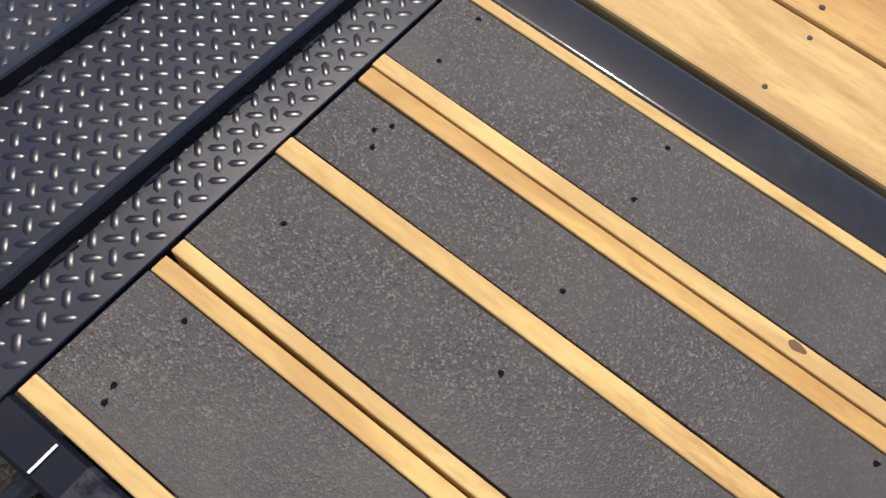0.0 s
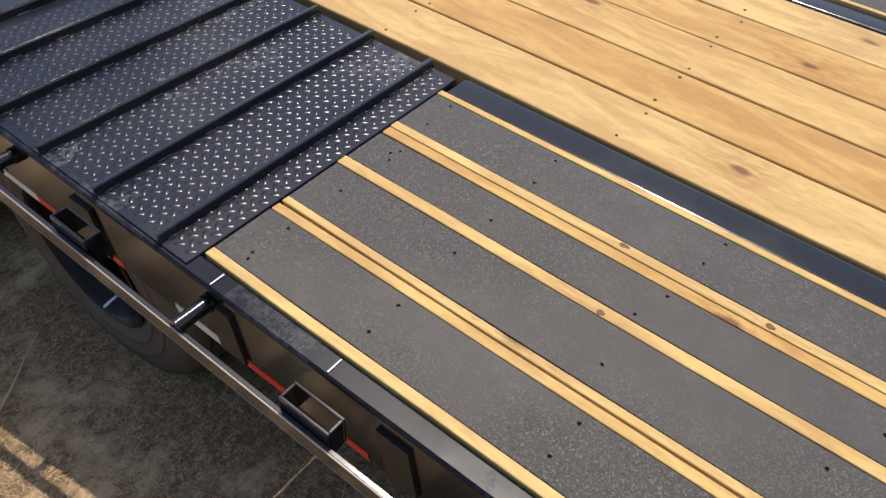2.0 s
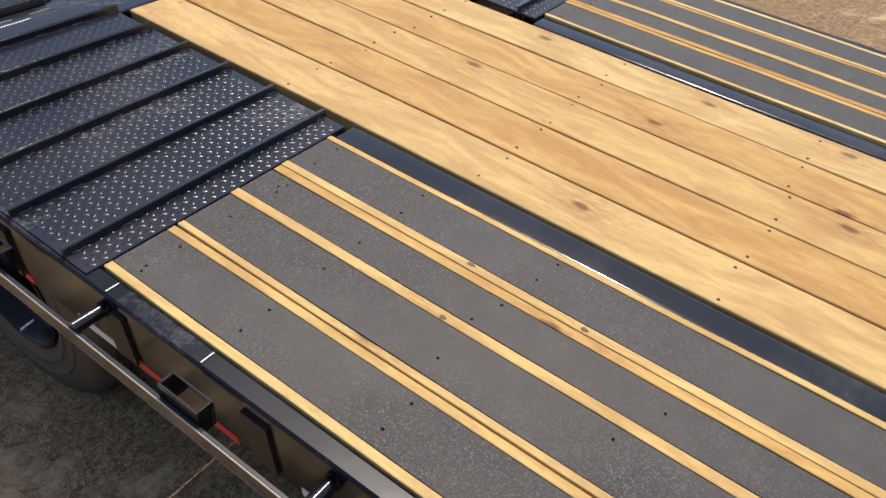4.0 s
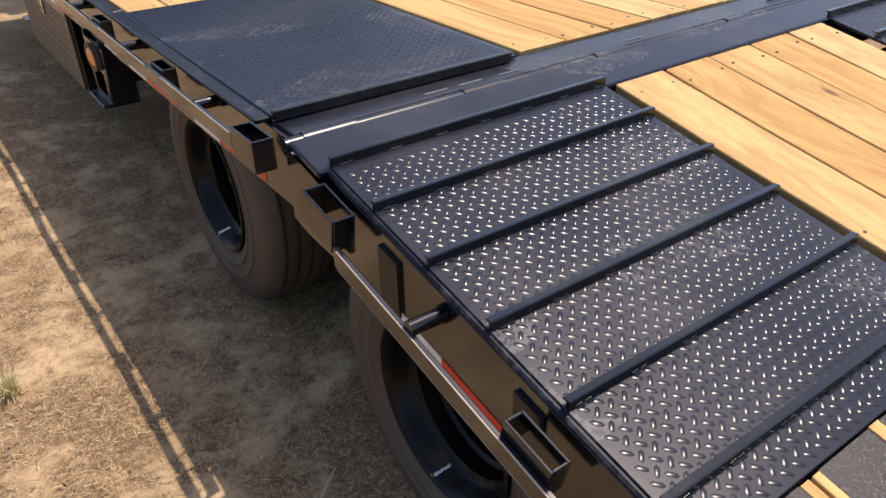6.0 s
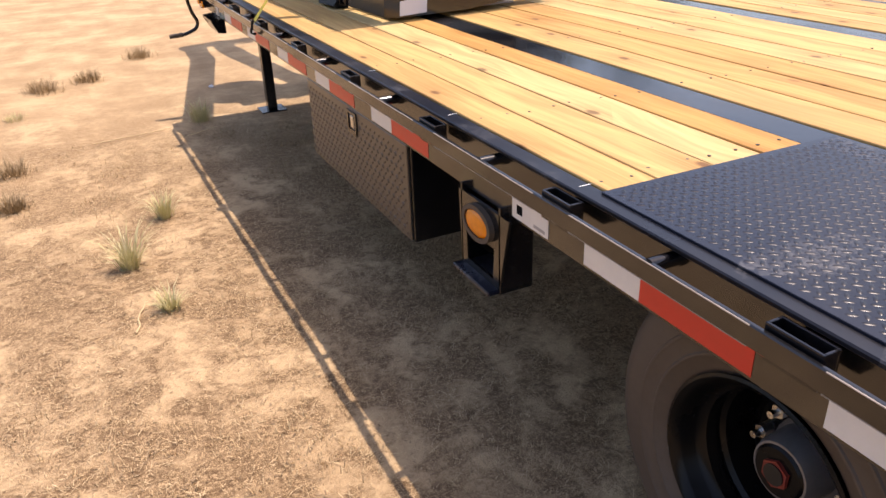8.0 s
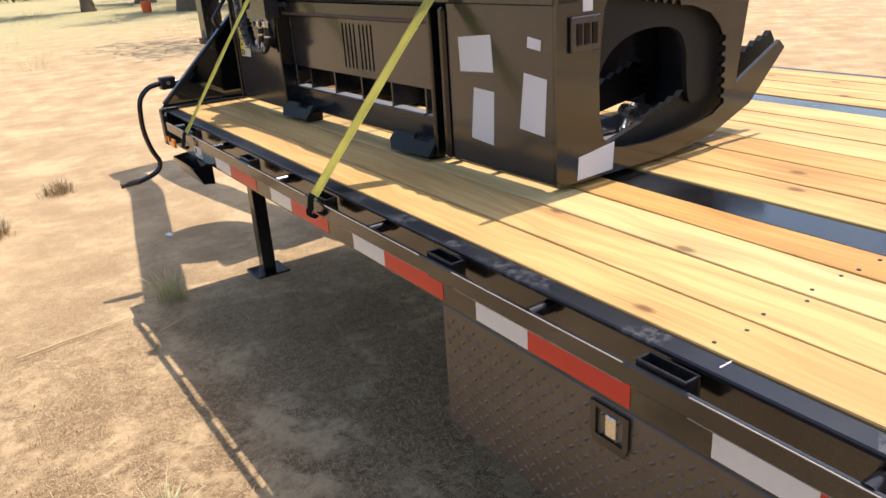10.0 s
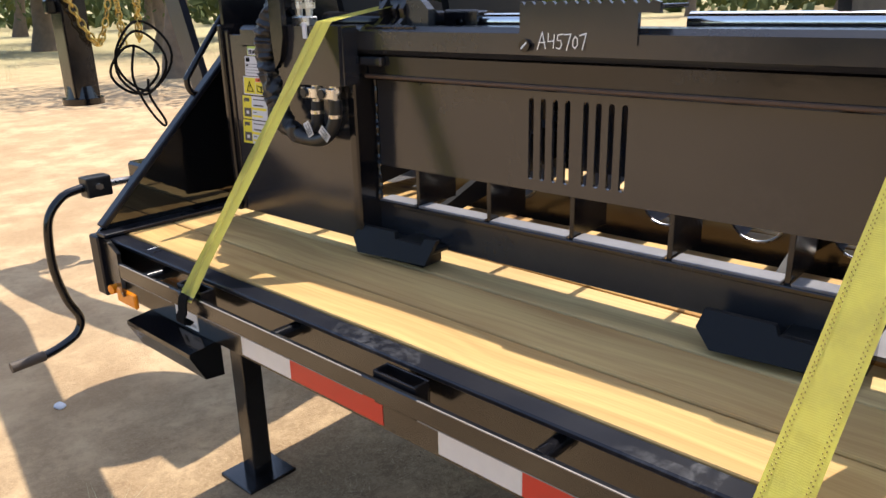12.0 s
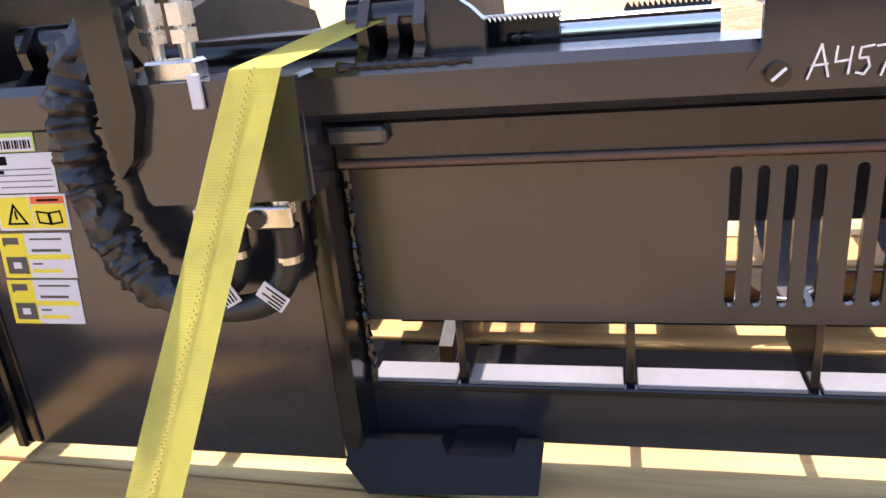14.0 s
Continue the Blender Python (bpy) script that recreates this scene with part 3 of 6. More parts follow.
# ---- rubber mats and pine strips on the tail
def build_mats():
    strips = [(0.0635, 0.083), (0.212, 0.2315), (0.2355, 0.252), (0.380, 0.405), (0.505, 0.5285), (0.5315, 0.5535), (0.686, 0.7025)]
    mats = [(0.085, 0.210), (0.254, 0.378), (0.407, 0.503), (0.5555, 0.684)]
    heads = [[(0.117, -1.206), (0.102, -1.211), (0.195, -1.209), (0.119, -1.459), (0.188, -1.459), (0.12, -1.78), (0.19, -1.785)], [(0.325, -1.209), (0.338, -1.457), (0.30, -1.76), (0.35, -2.08)], [(0.468, -1.205), (0.484, -1.216), (0.450, -1.217), (0.444, -1.457), (0.490, -1.775), (0.420, -1.752), (0.458, -2.128)], [(0.669, -1.197), (0.588, -1.200), (0.664, -1.455), (0.582, -1.459), (0.60, -1.79), (0.67, -1.80)]]
    bm = bmesh.new()
    cyl(bm, (0, 0, -0.002), (0, 0, 0.0007), 0.0031, 9)
    cyl(bm, (0.0012, 0.0009, -0.002), (0.0016, 0.0012, 0.0009), 0.0019, 6)
    cyl(bm, (-0.0034, 0.0012, -0.002), (-0.0034, 0.0012, 0.0005), 0.0011, 5)
    head = mesh_of("mat_screw", bm, INK)
    rnd = random.Random(9)
    knots = ((0.393, -1.421, 0.008), (0.545, -1.668, 0.010), (0.386, -1.71, 0.007), (0.540, -1.93, 0.008))
    for side in (0, 1):
        for k, (a, b) in enumerate(strips):
            x0, x1 = (a, b) if side == 0 else (mirror(b), mirror(a))
            bm = board(x0, x1, TAIL, -1.150 + rnd.uniform(-0.003, 0.001), 0.0025, sloped, 0.03, 0.0022)
            strip = part("pine_strip", bm, STRIP, trailer)
            for x, y, long in knots:
                if x0 < x < x1:
                    bm = bmesh.new()
                    plate(bm, [(x + 0.0052 * math.cos(q) * (1 + 0.2 * math.sin(3 * q)), y + long * math.sin(q)) for q in [math.pi * i / 9 for i in range(18)]], [], lambda u, v, w: sloped(Vector((u, v, 0.0016 + w))), 0.0016)
                    part("knot", bm, KNOT, strip, "dark brown knot in the pine")
        for (a, b), spots in zip(mats, heads):
            x0, x1 = (a, b) if side == 0 else (mirror(b), mirror(a))
            bm = bmesh.new()
            box(bm, (x0, TAIL, -0.02), (x1, -1.150, 0.001), 0.0006)
            for v in bm.verts:
                v.co = sloped(v.co)
            mat = part("rubber_mat", bm, RUBBER, trailer, "dark grey crumb rubber strip screwed down")
            for x, y in spots:
                again("mat_screw", head, mat, Matrix.Translation((x if side == 0 else mirror(x), y, tail_z(y) + 0.0008)) @ pose(0, 0, 0, 0, 0, rnd.uniform(0, 360)))
    for y in (-1.208, -1.462, -1.95, -2.45):
        boxed("paint_mark", (0.026, y - 0.0014, 0.0), (0.055, y + 0.0010, 0.0006), CHALK, trailer, 0.0, "white paint marker tick on the frame", bend=sloped)
    for y in (1.12, 1.72, 2.32, 5.14):
        boxed("paint_mark", (0.016, y - 0.0012, DECK - 0.002), (0.044, y + 0.0012, DECK - 0.0014), CHALK, trailer, 0.0)


build_mats()


# ---- rub rail, stake pockets, spools, reflective tape
# Pale colour puts the glint on the rail's edges into thin bare strips.
EDGE = plain("scraped bare edge", (0.30, 0.265, 0.235), 0.45, 0.0, 0.5, 8)
POCKETS = (-0.040, 0.534, 1.122, 1.735, 2.385, 3.000, 3.615, 4.205, 4.850)
TAPES = ((0, 0.322), (1, 0.918), (3, 2.146), (4, 2.776), (5, 3.366), (6, 3.986), (7, 4.582))


def pocket_mesh(deep=0.062, long=0.100, wide=0.036):
    bm = bmesh.new()
    t = 0.005
    box(bm, (-wide / 2, -long / 2, -deep), (-wide / 2 + t, long / 2, 0), 0.001)
    box(bm, (wide / 2 - t, -long / 2, -deep), (wide / 2, long / 2, 0), 0.001)
    box(bm, (-wide / 2 + t, -long / 2, -deep), (wide / 2 - t, -long / 2 + t, 0), 0.001)
    box(bm, (-wide / 2 + t, long / 2 - t, -deep), (wide / 2 - t, long / 2, 0), 0.001)
    return mesh_of("stake_pocket", bm, PAINT)


def build_rails():
    pocket, end_pocket = pocket_mesh(), pocket_mesh(0.070, 0.110, 0.048)
    bm = bmesh.new()
    cyl(bm, (-0.028, 0, 0), (0.041, 0, 0), 0.014, 14)
    cyl(bm, (0.030, 0, 0), (0.041, 0, 0), 0.017, 14)
    spool = mesh_of("rail_spool", bm, PAINT, True)
    for side in (0, 1):
        f = (lambda x: x) if side == 0 else mirror
        turn = pose(0, 0, 0) if side == 0 else pose(0, 0, 0, 0, 0, 180)

        def slab(name, xa, xb, y0, y1, z0, z1, material, bevel=0.003, bend=None, label=""):
            return boxed(name, (min(f(xa), f(xb)), y0, z0), (max(f(xa), f(xb)), y1, z1), material, trailer, bevel, label, bend=bend)

        out, top, low, high = -0.054, 0.857, 0.797, 0.836
        ends = [*POCKETS, FRONT - 0.168]
        slab("rub_rail", out, out + 0.011, POCKETS[0] + 0.057, FRONT - 0.168, low, high, RAIL, 0.0025)
        for k, yc in enumerate(POCKETS):
            y0, y1 = yc + 0.0535, ends[k + 1] - (0.0535 if k < 8 else 0.0)
            for zz in (low + 0.0006, high - 0.0022):
                slab("bare_edge", out - 0.0006, out + 0.002, y0 + 0.012, y1 - 0.012, zz, zz + 0.0014, EDGE, 0.0)
            if k:
                again("stake_pocket", pocket, trailer, Matrix.Translation((f(-0.0235), yc, high + 0.010)))
            else:
                again("stake_pocket", end_pocket, trailer, Matrix.Translation((f(-0.030), yc, high + 0.016)))
            again("rail_spool", spool, trailer, Matrix.Translation((f(-0.020), (y0 + y1) / 2, 0.826)) @ turn)
        # angled end of the rail
        bm = bmesh.new()
        e = out
        pts = [(e, FRONT - 0.168), (e + 0.010, FRONT - 0.168), (e + 0.062, FRONT + 0.030), (e + 0.050, FRONT + 0.030)]
        plate(bm, [(f(x), y) for x, y in pts], [], lambda u, v, w: Vector((u, v, low - 0.05 + w)), top - low + 0.053)
        part("rail_end", bm, RAIL, trailer)
        # tail rail
        slab("rub_rail", -0.050, -0.039, TAIL, -0.400, -0.092, -0.052, RAIL, 0.0025, sloped)
        for zz in (-0.0914, -0.0542):
            slab("bare_edge", -0.0506, -0.048, TAIL, -0.412, zz, zz + 0.0014, EDGE, 0.0, sloped)
        for k, y in enumerate((-0.345, -0.905, -1.470, -2.03, -2.6)):
            again("stake_pocket", pocket if k else end_pocket, trailer, Matrix.Translation((f(-0.022), y, tail_z(y) - (0.024 if k else 0.006))) @ pose(0, 0, 0, 11, 0, 0))
            yy = y - 0.285
            again("rail_spool", spool, trailer, Matrix.Translation((f(-0.018), yy, tail_z(yy) - 0.048)) @ turn)
        # skirt plate that joins the two webs at the break
        bm = bmesh.new()
        outline = [(-0.127, 0.680), (-0.127, DECK - 0.016), (-0.17, DECK - 0.030), (-0.30, tail_z(-0.30) - 0.028), (-0.30, tail_z(-0.30) - 0.168), (-0.19, 0.668)]
        a = f(0.003)
        plate(bm, outline, [], lambda u, v, w: Vector((a + (w if side == 0 else -w), u, v)), 0.012)
        part("break_plate", bm, RAIL, trailer)
        # reflective tape on the web under the rail
        for k, yb in TAPES:
            slab("tape_white", 0.0188, 0.0202, yb, yb + 0.178, 0.689, 0.740, WHITE, 0.0)
            slab("tape_red", 0.0188, 0.0202, yb - 0.279, yb - 0.0005, 0.689, 0.740, RED, 0.0)
        for ya, long in ((1.232, 0.156), (4.945, 0.100)):
            label = slab("rail_label", 0.0184, 0.0202, ya, ya + long, 0.689, 0.740, WHITE, 0.0)
            slab("label_mark", 0.0178, 0.0185, ya + long * 0.70, ya + long * 0.86, 0.704, 0.727, INK, 0.0)
            slab("label_mark", 0.0178, 0.0185, ya + long * 0.08, ya + long * 0.38, 0.696, 0.704, TAPE_GREY, 0.0)
        for yb, z1 in ((-0.62, -0.150), (-1.23, -0.150), (-1.84, -0.150), (-2.45, -0.150)):
            slab("tape_white", 0.0236, 0.0252, yb, yb + 0.178, z1 - 0.02, z1, WHITE, 0.0, sloped)
            slab("tape_red", 0.0236, 0.0252, yb - 0.279, yb - 0.0005, z1 - 0.02, z1, RED, 0.0, sloped)


TAPE_GREY = plain("grey print", (0.35, 0.34, 0.33), 0.6)
build_rails()


# ---- wheels
GREY_STEEL = plain("grey cast steel", (0.20, 0.19, 0.19), 0.42, 0.4, 0.3)
HUB = plain("dull red enamel", (0.22, 0.03, 0.02), 0.45, 0.0, 0.4)


def wheel_meshes():
    w, R, r = 0.235, 0.386, 0.202
    half = w / 2
    bm = bmesh.new()
    prof = [(-half + 0.02, r), (-half + 0.004, r + 0.02), (-half - 0.003, r + 0.045), (-half - 0.006, r + 0.048), (-half - 0.006, r + 0.052), (-half - 0.003, r + 0.055), (-half - 0.004, r + 0.085), (-half - 0.0065, r + 0.088), (-half - 0.0065, r + 0.093), (-half - 0.003, r + 0.096), (-half, R - 0.05), (-half + 0.012, R - 0.022), (-half + 0.03, R - 0.006)]
    tread = []
    x = -half + 0.03
    grooves = (-0.06, -0.02, 0.02, 0.06)
    for g in grooves:
        tread += [(g - 0.007, R - 0.001), (g - 0.005, R - 0.014), (g + 0.005, R - 0.014), (g + 0.007, R - 0.001)]
    prof = prof + tread + [(-a, b) for a, b in prof[::-1]]
    lathe(bm, prof, 72)
    tyre = mesh_of("tyre", bm, TYRE, True)
    bm = bmesh.new()
    prof = [(-half + 0.012, r - 0.006), (-half + 0.004, r + 0.010), (-half + 0.000, r + 0.012), (-half - 0.003, r + 0.006), (-half + 0.004, r - 0.004), (-half + 0.018, r - 0.010), (-half + 0.045, r - 0.018), (-half + 0.056, r - 0.024), (-half + 0.062, r - 0.034), (-half + 0.088, r - 0.037), (-half + 0.094, r - 0.031), (-half + 0.102, r - 0.031), (-half + 0.110, r - 0.040), (-half + 0.15, r - 0.042), (half + 0.01, r - 0.036)]
    lathe(bm, prof, 64)
    rim = mesh_of("rim", bm, RIM, True)
    bm = bmesh.new()
    d = half - 0.035
    rings = lathe(bm, [(d - 0.01, r - 0.036), (d - 0.03, r - 0.055), (d - 0.035, 0.125), (d - 0.01, 0.085), (d - 0.012, 0.062), (d - 0.05, 0.06), (d - 0.12, 0.058), (d - 0.128, 0.050), (d - 0.128, 0.001)], 48)
    disc = mesh_of("wheel_disc", bm, RIM, True)
    bm = bmesh.new()
    cyl(bm, (d - 0.065, 0, 0), (d - 0.01, 0, 0), 0.015, 6)
    cyl(bm, (d - 0.085, 0, 0), (d - 0.064, 0, 0), 0.008, 8)
    nuts = mesh_of("wheel_nut", bm, CHROME)
    bm = bmesh.new()
    lathe(bm, [(d - 0.03, 0.080), (d - 0.045, 0.079), (d - 0.050, 0.070), (d - 0.105, 0.066), (d - 0.122, 0.060), (d - 0.126, 0.030)], 32)
    drum = mesh_of("hub", bm, GREY_STEEL, True)
    bm = bmesh.new()
    cyl(bm, (d - 0.136, 0, 0), (d - 0.127, 0, 0), 0.030, 6)
    cap = mesh_of("hub_cap", bm, HUB)
    bm = bmesh.new()
    cyl(bm, (d - 0.139, 0, 0), (d - 0.135, 0, 0), 0.022, 18)
    hub = mesh_of("hub_plug", bm, DARK)
    bm = bmesh.new()
    tube(bm, [(-half - 0.004, 0.02, -r + 0.02), (-half - 0.006, 0.005, -r + 0.035), (-half + 0.03, 0.0, -r + 0.045)], 0.005, 8)
    valve = mesh_of("valve", bm, CHROME)
    return tyre, rim, disc, nuts, cap, hub, valve, drum


def build_wheels():
    tyre, rim, disc, nuts, cap, hub, valve, drum = wheel_meshes()
    for y, AXLE_Z in AXLES:
        for side in (0, 1):
            for inner in (0, 1):
                x = WHEEL_X + 0.275 * inner
                m = Matrix.Translation((x, y, AXLE_Z))
                if side:
                    m = Matrix.Translation((mirror(x), y, AXLE_Z)) @ pose(0, 0, 0, 0, 0, 180)
                t = again("wheel", tyre, trailer, m, "black dual trailer tyre on a gloss black rim")
                again("rim", rim, t)
                if inner == 0:
                    again("wheel_disc", disc, t)
                    for k in range(8):
                        a = 2 * math.pi * k / 8
                        again("wheel_nut", nuts, t, Matrix.Translation((0, 0.098 * math.cos(a), 0.098 * math.sin(a))))
                    again("hub", drum, t, None, "grey cast steel hub")
                    again("hub_cap", cap, t, None, "red hexagonal hub cap")
                    again("hub_plug", hub, t)
                    again("valve", valve, t)
        bm = bmesh.new()
        cyl(bm, (0.3, y, AXLE_Z), (WIDE - 0.3, y, AXLE_Z), 0.06, 16)
        part("axle", bm, DARK, trailer)


AXLES, WHEEL_X = ((0.645, 0.421), (-0.53, 0.384)), 0.192
build_wheels()


# ---- tool box, step, jack, light box, headboard
def build_underside():
    y0, y1, z0, z1 = 2.035, 3.105, 0.335, 0.676
    bm = bmesh.new()
    box(bm, (0.035, y0, z0), (0.60, y1, z1), 0.006, 2)
    tool = part("tool_box", bm, PAINT, trailer, "tread plate tool box hung under the deck")
    bm = bmesh.new()
    box(bm, (0.024, y0 + 0.012, z0 + 0.004), (0.036, y1 - 0.004, z1), 0.003)
    door = part("door", bm, DIAMOND, tool)
    face = lambda co: Vector((0.024 - co.z, y0 + co.x, z0 + co.y))
    me = lug_mesh("door_lug", 0.02, y1 - y0 - 0.01, 0.01, z1 - z0 - 0.005, face, 0.041)
    me.materials[0] = DIAMOND
    for v in me.vertices:
        v.co.x -= 0.0028 if v.co.x < 0.0235 else 0.0
    tagged(again("door_lug", me, tool), kind="stuff")
    ly = 2.545
    bm = bmesh.new()
    plate(bm, [(ly - 0.04, 0.575), (ly + 0.04, 0.575), (ly + 0.048, 0.60), (ly + 0.048, 0.665), (ly - 0.048, 0.665), (ly - 0.048, 0.60)], [[(ly - 0.034, 0.595), (ly + 0.034, 0.595), (ly + 0.034, 0.655), (ly - 0.034, 0.655)]], lambda u, v, w: Vector((0.018 + w, u, v)), 0.012)
    part("latch_frame", bm, PAINT, tool)
    boxed("latch_pan", (0.026, ly - 0.034, 0.595), (0.030, ly + 0.034, 0.655), DARK, tool, 0.0)
    boxed("latch_paddle", (0.018, ly - 0.016, 0.602), (0.026, ly + 0.010, 0.648), CHROME, tool, 0.002)
    # step with a side marker lamp
    bm = bmesh.new()
    a, b = 1.395, 1.640
    plate(bm, [(a + 0.03, 0.455), (b - 0.012, 0.455), (b, 0.679), (a - 0.02, 0.679)], [[(a + 0.060, 0.485), (b - 0.045, 0.485), (b - 0.04, 0.575), (a + 0.052, 0.575)]], lambda u, v, w: Vector((0.002 + w, u, v)), 0.008)
    step = part("side_step", bm, RAIL, trailer, "black steel side step hanging below the rail")
    boxed("step_side", (0.002, a + 0.022, 0.455), (0.10, a + 0.031, 0.70), PAINT, step, 0.001)
    boxed("step_side", (0.002, b - 0.020, 0.455), (0.10, b - 0.011, 0.70), PAINT, step, 0.001)
    boxed("step_tread", (-0.03, a + 0.03, 0.452), (0.09, b - 0.012, 0.466), TREAD, step, 0.003)
    cy, cz = 1.520, 0.622
    ring = [(cy + (0.045 + 0.03 * (1 if math.cos(w) > 0 else -1) * 0 + 0.02) * math.cos(w) * 1.15, cz + 0.050 * math.sin(w)) for w in [2 * math.pi * k / 28 for k in range(28)]]
    inner = [(cy + 0.062 * math.cos(2 * math.pi * k / 28), cz + 0.037 * math.sin(2 * math.pi * k / 28)) for k in range(28)]
    bm = bmesh.new()
    plate(bm, ring, [inner], lambda u, v, w: Vector((-0.014 + w, u, v)), 0.018)
    part("lamp_grommet", bm, TYRE, step)
    bm = bmesh.new()
    prof = []
    rows = []
    for k, (s, d) in enumerate(((1.0, 0.0), (0.92, 0.006), (0.7, 0.011), (0.35, 0.013))):
        rows.append([bm.verts.new((-0.006 - d, cy + (u - cy) * s, cz + (v - cz) * s)) for u, v in inner])
    for p, q in zip(rows, rows[1:]):
        for k in range(28):
            bm.faces.new((p[k], q[k], q[(k + 1) % 28], p[(k + 1) % 28]))
    bm.faces.new(rows[-1])
    part("lamp_lens", bm, AMBER, step, "amber side marker lens", True)
    # landing jack
    jx, jy = 0.352, 5.31
    bm = bmesh.new()
    box(bm, (jx - 0.034, jy - 0.034, lie(jy) + 0.01), (jx + 0.034, jy + 0.034, 0.62), 0.006, 2)
    jack = part("landing_jack", bm, PAINT, trailer, "black square tube landing jack with foot plate")
    boxed("outer_tube", (jx - 0.043, jy - 0.043, 0.50), (jx + 0.043, jy + 0.043, 0.85), PAINT, jack, 0.008)
    bm = bmesh.new()
    box(bm, (jx - 0.090, jy - 0.086, lie(jy) - 0.004), (jx + 0.090, jy + 0.086, lie(jy) + 0.010), 0.003)
    part("foot_plate", bm, PAINT, jack)
    boxed("drop_pin", (jx - 0.062, jy - 0.010, 0.525), (jx + 0.058, jy + 0.010, 0.545), CHROME, jack, 0.004)
    # open-ended light box below the rail
    bm = bmesh.new()
    plate(bm, [(0.055, 0.676), (-0.030, 0.666), (-0.030, 0.654), (0.004, 0.586), (0.055, 0.580)], [], lambda u, v, w: Vector((u, 4.750 + w, v)), 0.318)
    part("light_box", bm, PAINT, trailer, "black boxed bracket under the rail")
    bm = bmesh.new()
    cyl(bm, (-0.036, 5.120, 0.742), (-0.016, 5.124, 0.742), 0.013, 14)
    part("corner_lamp", bm, AMBER, trailer, "small round amber corner lamp", True)
    boxed("marker_lamp", (-0.032, 4.997, 0.714), (-0.020, 5.097, 0.755), AMBER, trailer, 0.004, "small amber corner marker")


DIAMOND = plain("bare diamond plate", (0.13, 0.12, 0.11), 0.34, 0.7, 0.35, 12)
build_underside()


def build_headboard():
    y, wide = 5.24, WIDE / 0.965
    bm = bmesh.new()
    out = [(0.0, DECK + 0.003), (0.018, DECK + 0.02), (0.545, 1.385), (0.545, 2.15), (wide - 0.545, 2.15), (wide - 0.545, 1.385), (wide - 0.018, DECK + 0.02), (wide, DECK + 0.003)]
    plate(bm, out, [], lambda u, v, w: Vector((u, y + w, v)), 0.010)
    head = part("headboard", bm, MIRROR, trailer, "black sheet steel headboard gusset at the deck front")
    boxed("foot_angle", (0.0, y - 0.05, DECK + 0.001), (wide, y, DECK + 0.012), FRAME, head, 0.002)
    bm = bmesh.new()
    box(bm, (0.02, y - 0.012, -0.008), (0.755, y + 0.022, 0.008), 0.003, 1)
    ang = math.atan2(1.385 - DECK - 0.02, 0.527)
    m = Matrix.Translation((0.018, 0, DECK + 0.02)) @ Matrix.Rotation(-ang, 4, "Y") @ Matrix.Translation((-0.02, 0, 0))
    bmesh.ops.transform(bm, matrix=m, verts=bm.verts[:])
    part("edge_strip", bm, FRAME, head)
    bm = bmesh.new()
    tube(bm, smooth_path([(0.368, y, 1.205), (0.338, y, 1.215), (0.328, y, 1.245), (0.345, y, 1.275), (0.47, y, 1.425), (0.50, y, 1.448), (0.545, y, 1.452), (0.57, y, 1.42)], 5), 0.009, 10)
    part("grab_handle", bm, PAINT, head, "", True)


build_headboard()


